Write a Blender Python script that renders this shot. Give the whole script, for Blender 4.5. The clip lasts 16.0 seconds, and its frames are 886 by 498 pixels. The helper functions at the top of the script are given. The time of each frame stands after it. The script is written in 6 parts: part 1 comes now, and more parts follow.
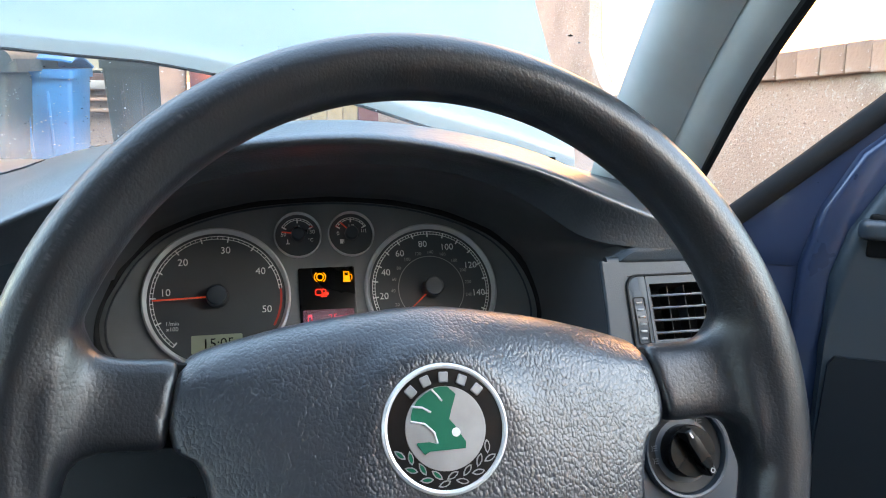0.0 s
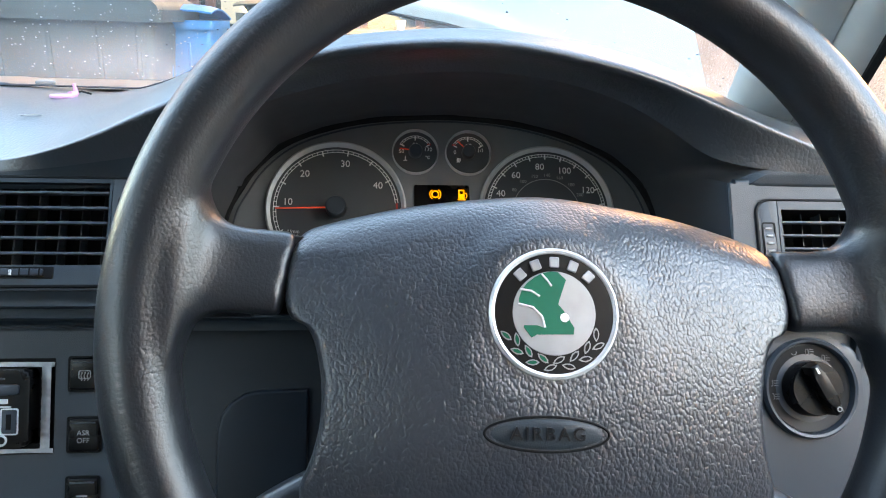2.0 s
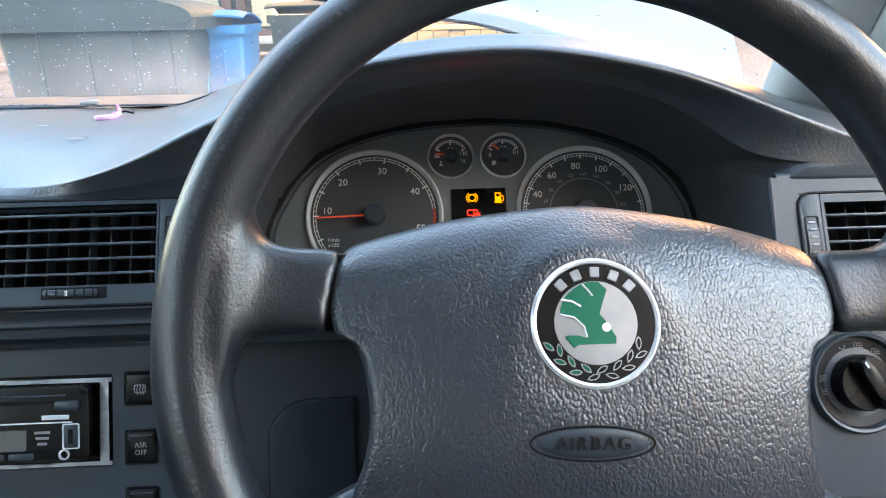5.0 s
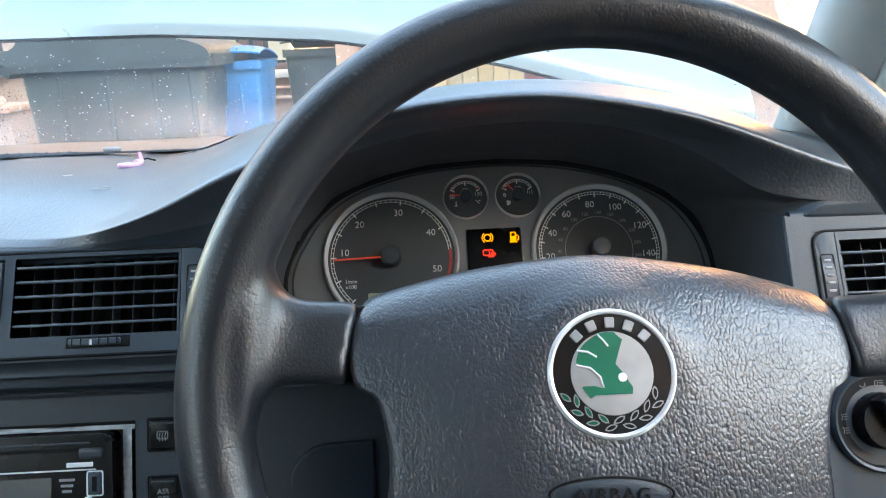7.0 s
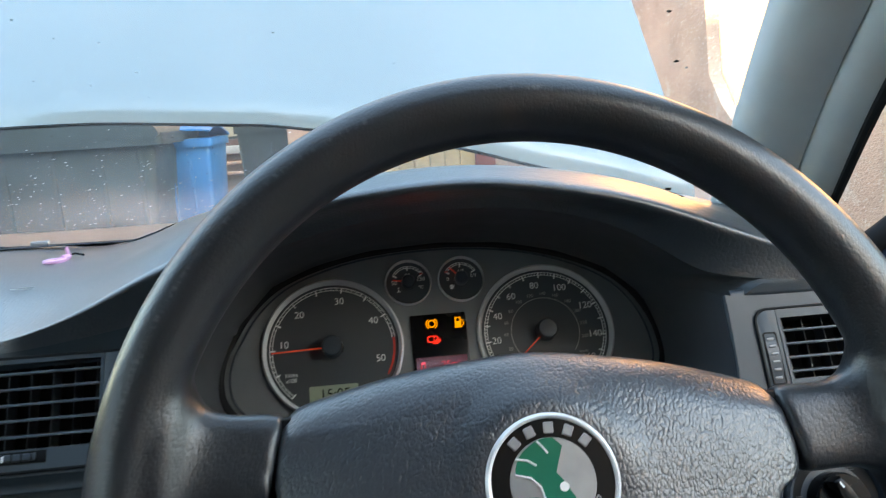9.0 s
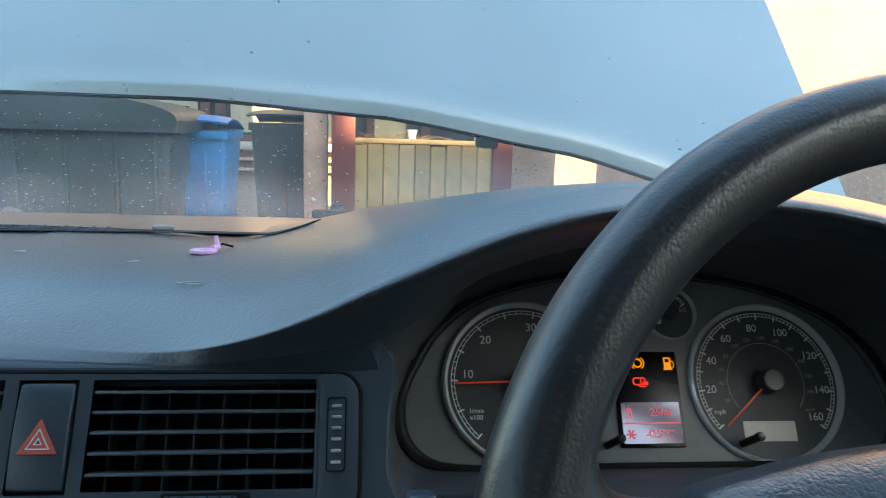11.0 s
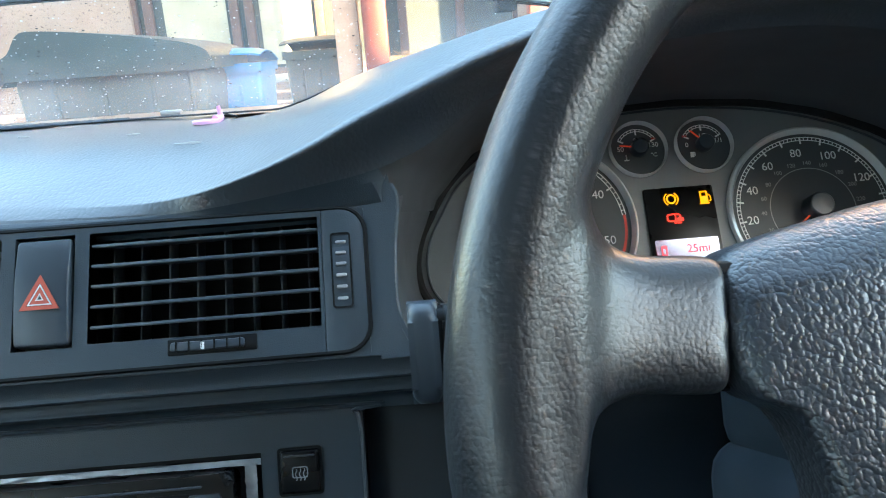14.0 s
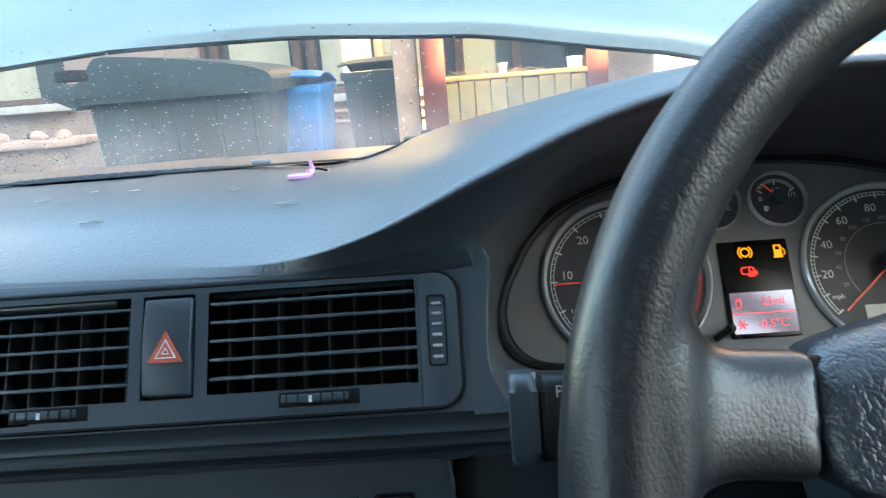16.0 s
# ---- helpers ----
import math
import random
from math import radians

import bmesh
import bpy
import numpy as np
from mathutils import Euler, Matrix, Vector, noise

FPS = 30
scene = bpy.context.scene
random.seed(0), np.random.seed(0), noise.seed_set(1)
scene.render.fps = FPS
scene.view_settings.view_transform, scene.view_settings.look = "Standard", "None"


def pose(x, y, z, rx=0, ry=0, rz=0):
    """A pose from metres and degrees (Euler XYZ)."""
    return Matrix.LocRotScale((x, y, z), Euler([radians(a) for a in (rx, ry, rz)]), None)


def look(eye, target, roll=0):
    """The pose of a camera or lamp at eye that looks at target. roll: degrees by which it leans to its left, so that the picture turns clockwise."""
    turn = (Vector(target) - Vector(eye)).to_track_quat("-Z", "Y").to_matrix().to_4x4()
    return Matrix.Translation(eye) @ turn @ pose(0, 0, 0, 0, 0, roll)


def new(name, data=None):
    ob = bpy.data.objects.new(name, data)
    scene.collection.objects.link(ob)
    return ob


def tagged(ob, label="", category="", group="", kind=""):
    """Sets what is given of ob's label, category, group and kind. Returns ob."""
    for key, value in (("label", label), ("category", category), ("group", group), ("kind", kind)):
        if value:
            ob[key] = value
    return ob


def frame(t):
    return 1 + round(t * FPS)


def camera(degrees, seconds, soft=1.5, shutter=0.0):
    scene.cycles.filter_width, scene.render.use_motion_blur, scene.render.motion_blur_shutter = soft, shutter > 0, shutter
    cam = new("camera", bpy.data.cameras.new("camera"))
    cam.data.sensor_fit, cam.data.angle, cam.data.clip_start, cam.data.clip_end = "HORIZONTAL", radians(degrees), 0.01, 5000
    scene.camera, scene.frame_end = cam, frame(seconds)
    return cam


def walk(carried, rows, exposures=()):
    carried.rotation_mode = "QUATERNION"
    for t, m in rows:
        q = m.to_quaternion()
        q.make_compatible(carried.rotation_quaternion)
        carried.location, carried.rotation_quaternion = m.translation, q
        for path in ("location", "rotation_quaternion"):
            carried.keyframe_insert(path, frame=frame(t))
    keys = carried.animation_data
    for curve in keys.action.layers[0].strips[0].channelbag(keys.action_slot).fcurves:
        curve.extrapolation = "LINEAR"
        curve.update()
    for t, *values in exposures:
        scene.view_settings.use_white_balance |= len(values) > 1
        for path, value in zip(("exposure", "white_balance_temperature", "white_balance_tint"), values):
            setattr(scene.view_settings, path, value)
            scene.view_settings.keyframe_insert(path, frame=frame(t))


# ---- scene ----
cam = camera(61.65, 16.0, 1.0, 0.5)
PATH = [
    (0.00, (-0.0760, -0.2787, 1.1009), (0.1686, 0.6601, 0.8585), 1.66),
    (0.50, (-0.0748, -0.2799, 1.0928), (0.1620, 0.6602, 0.8474), 3.14),
    (1.00, (-0.0722, -0.2825, 1.0763), (0.0955, 0.6692, 0.8189), 2.90),
    (1.50, (-0.0758, -0.2924, 1.0748), (0.0342, 0.6609, 0.7934), 2.19),
    (2.00, (-0.0747, -0.2836, 1.0665), (0.0163, 0.6670, 0.7695), 1.92),
    (2.50, (-0.0619, -0.2705, 1.0820), (0.0401, 0.6801, 0.7889), 1.10),
    (3.00, (-0.0658, -0.2685, 1.0772), (0.0341, 0.6801, 0.7770), 0.41),
    (3.50, (-0.0661, -0.2703, 1.0753), (0.0276, 0.6773, 0.7700), 0.37),
    (4.00, (-0.0700, -0.2771, 1.0729), (0.0036, 0.6704, 0.7617), -0.07),
    (6.30, (-0.0776, -0.2871, 1.0833), (-0.0503, 0.6672, 0.7854), -1.58),
    (6.50, (-0.0761, -0.2847, 1.0827), (-0.0478, 0.6702, 0.7870), -1.67),
    (7.00, (-0.0758, -0.2877, 1.0897), (-0.0555, 0.6743, 0.8175), -2.30),
    (7.50, (-0.0752, -0.2857, 1.0906), (-0.0477, 0.6806, 0.8346), -2.89),
    (8.00, (-0.0716, -0.2844, 1.0921), (-0.0348, 0.6874, 0.8593), -3.38),
    (8.40, (-0.0680, -0.2798, 1.1008), (-0.0109, 0.6976, 0.8971), -3.16),
    (8.50, (-0.0674, -0.2791, 1.1020), (-0.0045, 0.6980, 0.8984), -3.54),
    (9.00, (-0.0618, -0.2718, 1.1005), (0.0211, 0.7072, 0.9145), -3.44),
    (9.50, (-0.1090, -0.2202, 1.1069), (0.0917, 0.7454, 0.9415), -2.14),
    (9.80, (-0.1636, -0.1962, 1.0909), (0.0482, 0.7673, 0.9271), 0.60),
    (10.00, (-0.1838, -0.1787, 1.0850), (0.0175, 0.7867, 0.9196), 1.65),
    (10.20, (-0.2017, -0.1737, 1.0902), (-0.0278, 0.7976, 0.9281), 2.14),
    (12.30, (-0.2222, -0.1627, 1.0633), (-0.1554, 0.8166, 0.8721), 1.03),
    (12.50, (-0.2146, -0.1611, 1.0557), (-0.1471, 0.8164, 0.8557), 0.60),
    (13.00, (-0.2129, -0.1572, 1.0494), (-0.1594, 0.8158, 0.8251), -0.89),
    (13.50, (-0.2020, -0.1561, 1.0438), (-0.1638, 0.8107, 0.7910), -2.82),
    (13.60, (-0.2047, -0.1545, 1.0403), (-0.1648, 0.8114, 0.7845), -3.18),
    (14.00, (-0.1928, -0.1560, 1.0353), (-0.1641, 0.8075, 0.7693), -4.04),
    (14.50, (-0.1888, -0.1630, 1.0416), (-0.1581, 0.8014, 0.7791), -4.62),
    (15.00, (-0.2005, -0.1715, 1.0595), (-0.1985, 0.7966, 0.8090), -4.60),
    (15.50, (-0.2025, -0.1716, 1.0575), (-0.2167, 0.7973, 0.8105), -4.60),
    (16.00, (-0.2106, -0.1743, 1.0662), (-0.2493, 0.7954, 0.8248), -4.56),
]
walk(cam, [(t, look(e, g, r)) for t, e, g, r in PATH], [(0, 3.80, 7440, 10), (2, 4.08, 7580, 11), (4.2, 4.08, 7580, 11), (6.3, 4.02, 7580, 10), (8, 3.60, 7580, 9), (8.5, 3.40, 7580, 8), (9, 3.37, 7580, 7), (9.5, 3.30, 7530, 7), (10.2, 2.50, 6700, 3), (12.3, 3.40, 6880, 0), (13.5, 3.65, 6930, 1), (14, 3.99, 7030, 2), (14.5, 4.22, 7080, 3), (15, 3.88, 7030, 2), (16, 3.60, 6980, 2)])


# ---- world, sun ----
world = bpy.data.worlds.new("sky")
scene.world = world
world.use_nodes = True
wn = world.node_tree.nodes
sky = wn.new("ShaderNodeTexSky")
sky.sky_type, sky.sun_disc = "NISHITA", False
SUN_ELEV, SUN_AZ = radians(22), radians(152)   # azimuth clockwise from +y
sky.sun_elevation, sky.sun_rotation = SUN_ELEV, SUN_AZ
sky.air_density, sky.dust_density, sky.ozone_density = 1.4, 1.2, 1.6
wn["Background"].inputs["Strength"].default_value = 0.15
world.node_tree.links.new(sky.outputs[0], wn["Background"].inputs[0])
sun = new("sun", bpy.data.lights.new("sun", "SUN"))
sun.data.energy, sun.data.angle, sun.data.color = 5.0, radians(0.5), (1.0, 0.71, 0.42)
sun_to = Vector((math.sin(SUN_AZ) * math.cos(SUN_ELEV), math.cos(SUN_AZ) * math.cos(SUN_ELEV), math.sin(SUN_ELEV)))
sun.matrix_world = look(tuple(sun_to * 50), (0, 0, 0))


# ---- materials ----
def mat(name, col, rough=0.5, metal=0.0, var=0.12, vscale=8.0, grain=(), rvar=0.08, spec=0.5, coat=0.0, spots=(), obvar=0.0, coat_rough=0.05):
    """Principled surface with stains at one scale, fine grain bump at another. grain: rows of (kind, scale, distance)."""
    m = bpy.data.materials.new(name)
    m.use_nodes = True
    nt = m.node_tree
    nd, ln = nt.nodes, nt.links
    b = nd["Principled BSDF"]
    b.inputs["Metallic"].default_value = metal
    b.inputs["Specular IOR Level"].default_value = spec
    b.inputs["Coat Weight"].default_value = coat
    b.inputs["Coat Roughness"].default_value = coat_rough
    tc = nd.new("ShaderNodeTexCoord")
    n1 = nd.new("ShaderNodeTexNoise")
    n1.inputs["Scale"].default_value, n1.inputs["Detail"].default_value = vscale, 6
    ln.new(tc.outputs["Object"], n1.inputs["Vector"])
    ramp = nd.new("ShaderNodeMapRange")
    ramp.inputs["From Min"].default_value, ramp.inputs["From Max"].default_value = 0.3, 0.7
    ramp.inputs["To Min"].default_value, ramp.inputs["To Max"].default_value = 1 - var, 1 + var
    ln.new(n1.outputs["Fac"], ramp.inputs["Value"])
    mul = nd.new("ShaderNodeVectorMath")
    mul.operation = "SCALE"
    mul.inputs[0].default_value = col
    ln.new(ramp.outputs[0], mul.inputs["Scale"])
    out = mul.outputs[0]
    if obvar:
        oi = nd.new("ShaderNodeObjectInfo")
        r2 = nd.new("ShaderNodeMapRange")
        r2.inputs["To Min"].default_value, r2.inputs["To Max"].default_value = 1 - obvar, 1 + obvar
        ln.new(oi.outputs["Random"], r2.inputs["Value"])
        m2 = nd.new("ShaderNodeVectorMath")
        m2.operation = "SCALE"
        ln.new(out, m2.inputs[0])
        ln.new(r2.outputs[0], m2.inputs["Scale"])
        out = m2.outputs[0]
    for scale, lo, hi, c2 in spots:
        n3 = nd.new("ShaderNodeTexNoise")
        n3.inputs["Scale"].default_value, n3.inputs["Detail"].default_value = scale, 4
        ln.new(tc.outputs["Object"], n3.inputs["Vector"])
        mr = nd.new("ShaderNodeMapRange")
        mr.inputs["From Min"].default_value, mr.inputs["From Max"].default_value = lo, hi
        ln.new(n3.outputs["Fac"], mr.inputs["Value"])
        mx = nd.new("ShaderNodeMix")
        mx.data_type = "RGBA"
        ln.new(mr.outputs[0], mx.inputs["Factor"])
        ln.new(out, mx.inputs["A"])
        mx.inputs["B"].default_value = (*c2, 1)
        out = mx.outputs["Result"]
    ln.new(out, b.inputs["Base Color"])
    rr = nd.new("ShaderNodeMapRange")
    rr.inputs["To Min"].default_value, rr.inputs["To Max"].default_value = max(rough - rvar, 0.01), min(rough + rvar, 1)
    n2 = nd.new("ShaderNodeTexNoise")
    n2.inputs["Scale"].default_value, n2.inputs["Detail"].default_value = vscale * 3.1, 5
    ln.new(tc.outputs["Object"], n2.inputs["Vector"])
    ln.new(n2.outputs["Fac"], rr.inputs["Value"])
    ln.new(rr.outputs[0], b.inputs["Roughness"])
    prev = None
    for kind, scale, dist in grain:
        if kind == "hide":
            nz, ad, squash, tx, sq, mask, mr, ml = (nd.new("ShaderNode" + k) for k in ("TexNoise", "VectorMath", "VectorMath", "TexVoronoi", "Math", "TexNoise", "MapRange", "Math"))
            nz.inputs["Scale"].default_value = scale * 0.45
            ln.new(tc.outputs["Object"], nz.inputs["Vector"])
            ad.operation, ad.inputs[1].default_value = "MULTIPLY_ADD", (1.6 / scale,) * 3
            ln.new(nz.outputs["Color"], ad.inputs[0])
            squash.operation, squash.inputs[1].default_value = "MULTIPLY", (1.18, 0.86, 0.95)
            ln.new(tc.outputs["Object"], squash.inputs[0])
            ln.new(squash.outputs[0], ad.inputs[2])
            ln.new(ad.outputs[0], tx.inputs["Vector"])
            sq.operation, sq.inputs[1].default_value = "POWER", 1.7
            ln.new(tx.outputs["Distance"], sq.inputs[0])
            mask.inputs["Scale"].default_value, mask.inputs["Detail"].default_value = 22, 3
            ln.new(tc.outputs["Object"], mask.inputs["Vector"])
            mr.inputs["From Min"].default_value, mr.inputs["From Max"].default_value = 0.36, 0.6
            mr.inputs["To Min"].default_value, mr.inputs["To Max"].default_value = -0.72, -1.0
            ln.new(mask.outputs["Fac"], mr.inputs["Value"])
            ml.operation = "MULTIPLY"
            ln.new(sq.outputs[0], ml.inputs[0])
            ln.new(mr.outputs[0], ml.inputs[1])
            h = ml.outputs[0]
        elif kind == "cell":
            tx = nd.new("ShaderNodeTexVoronoi")
            tx.feature = "DISTANCE_TO_EDGE"
            nz = nd.new("ShaderNodeTexNoise")
            nz.inputs["Scale"].default_value = scale * 0.6
            ln.new(tc.outputs["Object"], nz.inputs["Vector"])
            ad = nd.new("ShaderNodeVectorMath")
            ad.operation = "MULTIPLY_ADD"
            ad.inputs[1].default_value = (0.9 / scale,) * 3
            ln.new(nz.outputs["Color"], ad.inputs[0])
            ln.new(tc.outputs["Object"], ad.inputs[2])
            ln.new(ad.outputs[0], tx.inputs["Vector"])
            pw = nd.new("ShaderNodeMapRange")
            pw.interpolation_type = "SMOOTHSTEP"
            pw.inputs["From Max"].default_value = 0.22
            ln.new(tx.outputs["Distance"], pw.inputs["Value"])
            h = pw.outputs[0]
        else:
            tx = nd.new("ShaderNodeTexNoise")
            tx.inputs["Detail"].default_value = 3
            ln.new(tc.outputs["Object"], tx.inputs["Vector"])
            h = tx.outputs["Fac"]
        tx.inputs["Scale"].default_value = scale
        bp = nd.new("ShaderNodeBump")
        bp.inputs["Strength"].default_value = 1.0
        bp.inputs["Distance"].default_value = dist
        ln.new(h, bp.inputs["Height"])
        if prev:
            ln.new(prev, bp.inputs["Normal"])
        prev = bp.outputs[0]
    if prev:
        ln.new(prev, b.inputs["Normal"])
    return m


def glow(name, col, strength, base=(0.02, 0.02, 0.02), metal=0.0, rough=0.4):
    m = mat(name, base, rough, metal, var=0.02, rvar=0.02)
    b = m.node_tree.nodes["Principled BSDF"]
    b.inputs["Emission Color"].default_value = (*col, 1)
    b.inputs["Emission Strength"].default_value = strength
    return m


def glass(name, tint=(1, 1, 1), rough=0.0):
    m = bpy.data.materials.new(name)
    m.use_nodes = True
    nd, ln = m.node_tree.nodes, m.node_tree.links
    nd.remove(nd["Principled BSDF"])
    tr, gl, mx, lw, pw, ad = (nd.new("ShaderNode" + k) for k in ("BsdfTransparent", "BsdfGlossy", "MixShader", "LayerWeight", "Math", "Math"))
    tr.inputs["Color"].default_value = (*tint, 1)
    gl.inputs["Roughness"].default_value = rough
    pw.operation, ad.operation = "POWER", "MULTIPLY_ADD"
    pw.inputs[1].default_value = 4.5
    ad.inputs[1].default_value, ad.inputs[2].default_value = 0.6, 0.035
    ln.new(lw.outputs["Facing"], pw.inputs[0])
    ln.new(pw.outputs[0], ad.inputs[0])
    ln.new(ad.outputs[0], mx.inputs[0])
    ln.new(tr.outputs[0], mx.inputs[1])
    ln.new(gl.outputs[0], mx.inputs[2])
    dif, m2, tc, nz, mr = (nd.new("ShaderNode" + k) for k in ("BsdfTranslucent", "MixShader", "TexCoord", "TexNoise", "MapRange"))
    dif.inputs["Color"].default_value = (0.85, 0.88, 0.9, 1)
    nz.inputs["Scale"].default_value, nz.inputs["Detail"].default_value = 9, 8
    mr.inputs["From Min"].default_value, mr.inputs["From Max"].default_value = 0.3, 0.75
    mr.inputs["To Min"].default_value, mr.inputs["To Max"].default_value = 0.015, 0.075
    ln.new(tc.outputs["Object"], nz.inputs["Vector"])
    ln.new(nz.outputs["Fac"], mr.inputs["Value"])
    sp, fo, sm = (nd.new("ShaderNode" + k) for k in ("SeparateXYZ", "MapRange", "Math"))   # mist along the foot of the pane
    ln.new(tc.outputs["Object"], sp.inputs[0])
    ln.new(sp.outputs["Z"], fo.inputs["Value"])
    fo.interpolation_type = "SMOOTHSTEP"
    fo.inputs["From Min"].default_value, fo.inputs["From Max"].default_value = 0.13, 0.04
    fo.inputs["To Min"].default_value, fo.inputs["To Max"].default_value = 1.0, 2.8
    sm.operation = "MULTIPLY"
    ln.new(mr.outputs[0], sm.inputs[0])
    ln.new(fo.outputs[0], sm.inputs[1])
    ln.new(sm.outputs[0], m2.inputs[0])
    ln.new(mx.outputs[0], m2.inputs[1])
    ln.new(dif.outputs[0], m2.inputs[2])
    ln.new(m2.outputs[0], nd["Material Output"].inputs["Surface"])
    return m


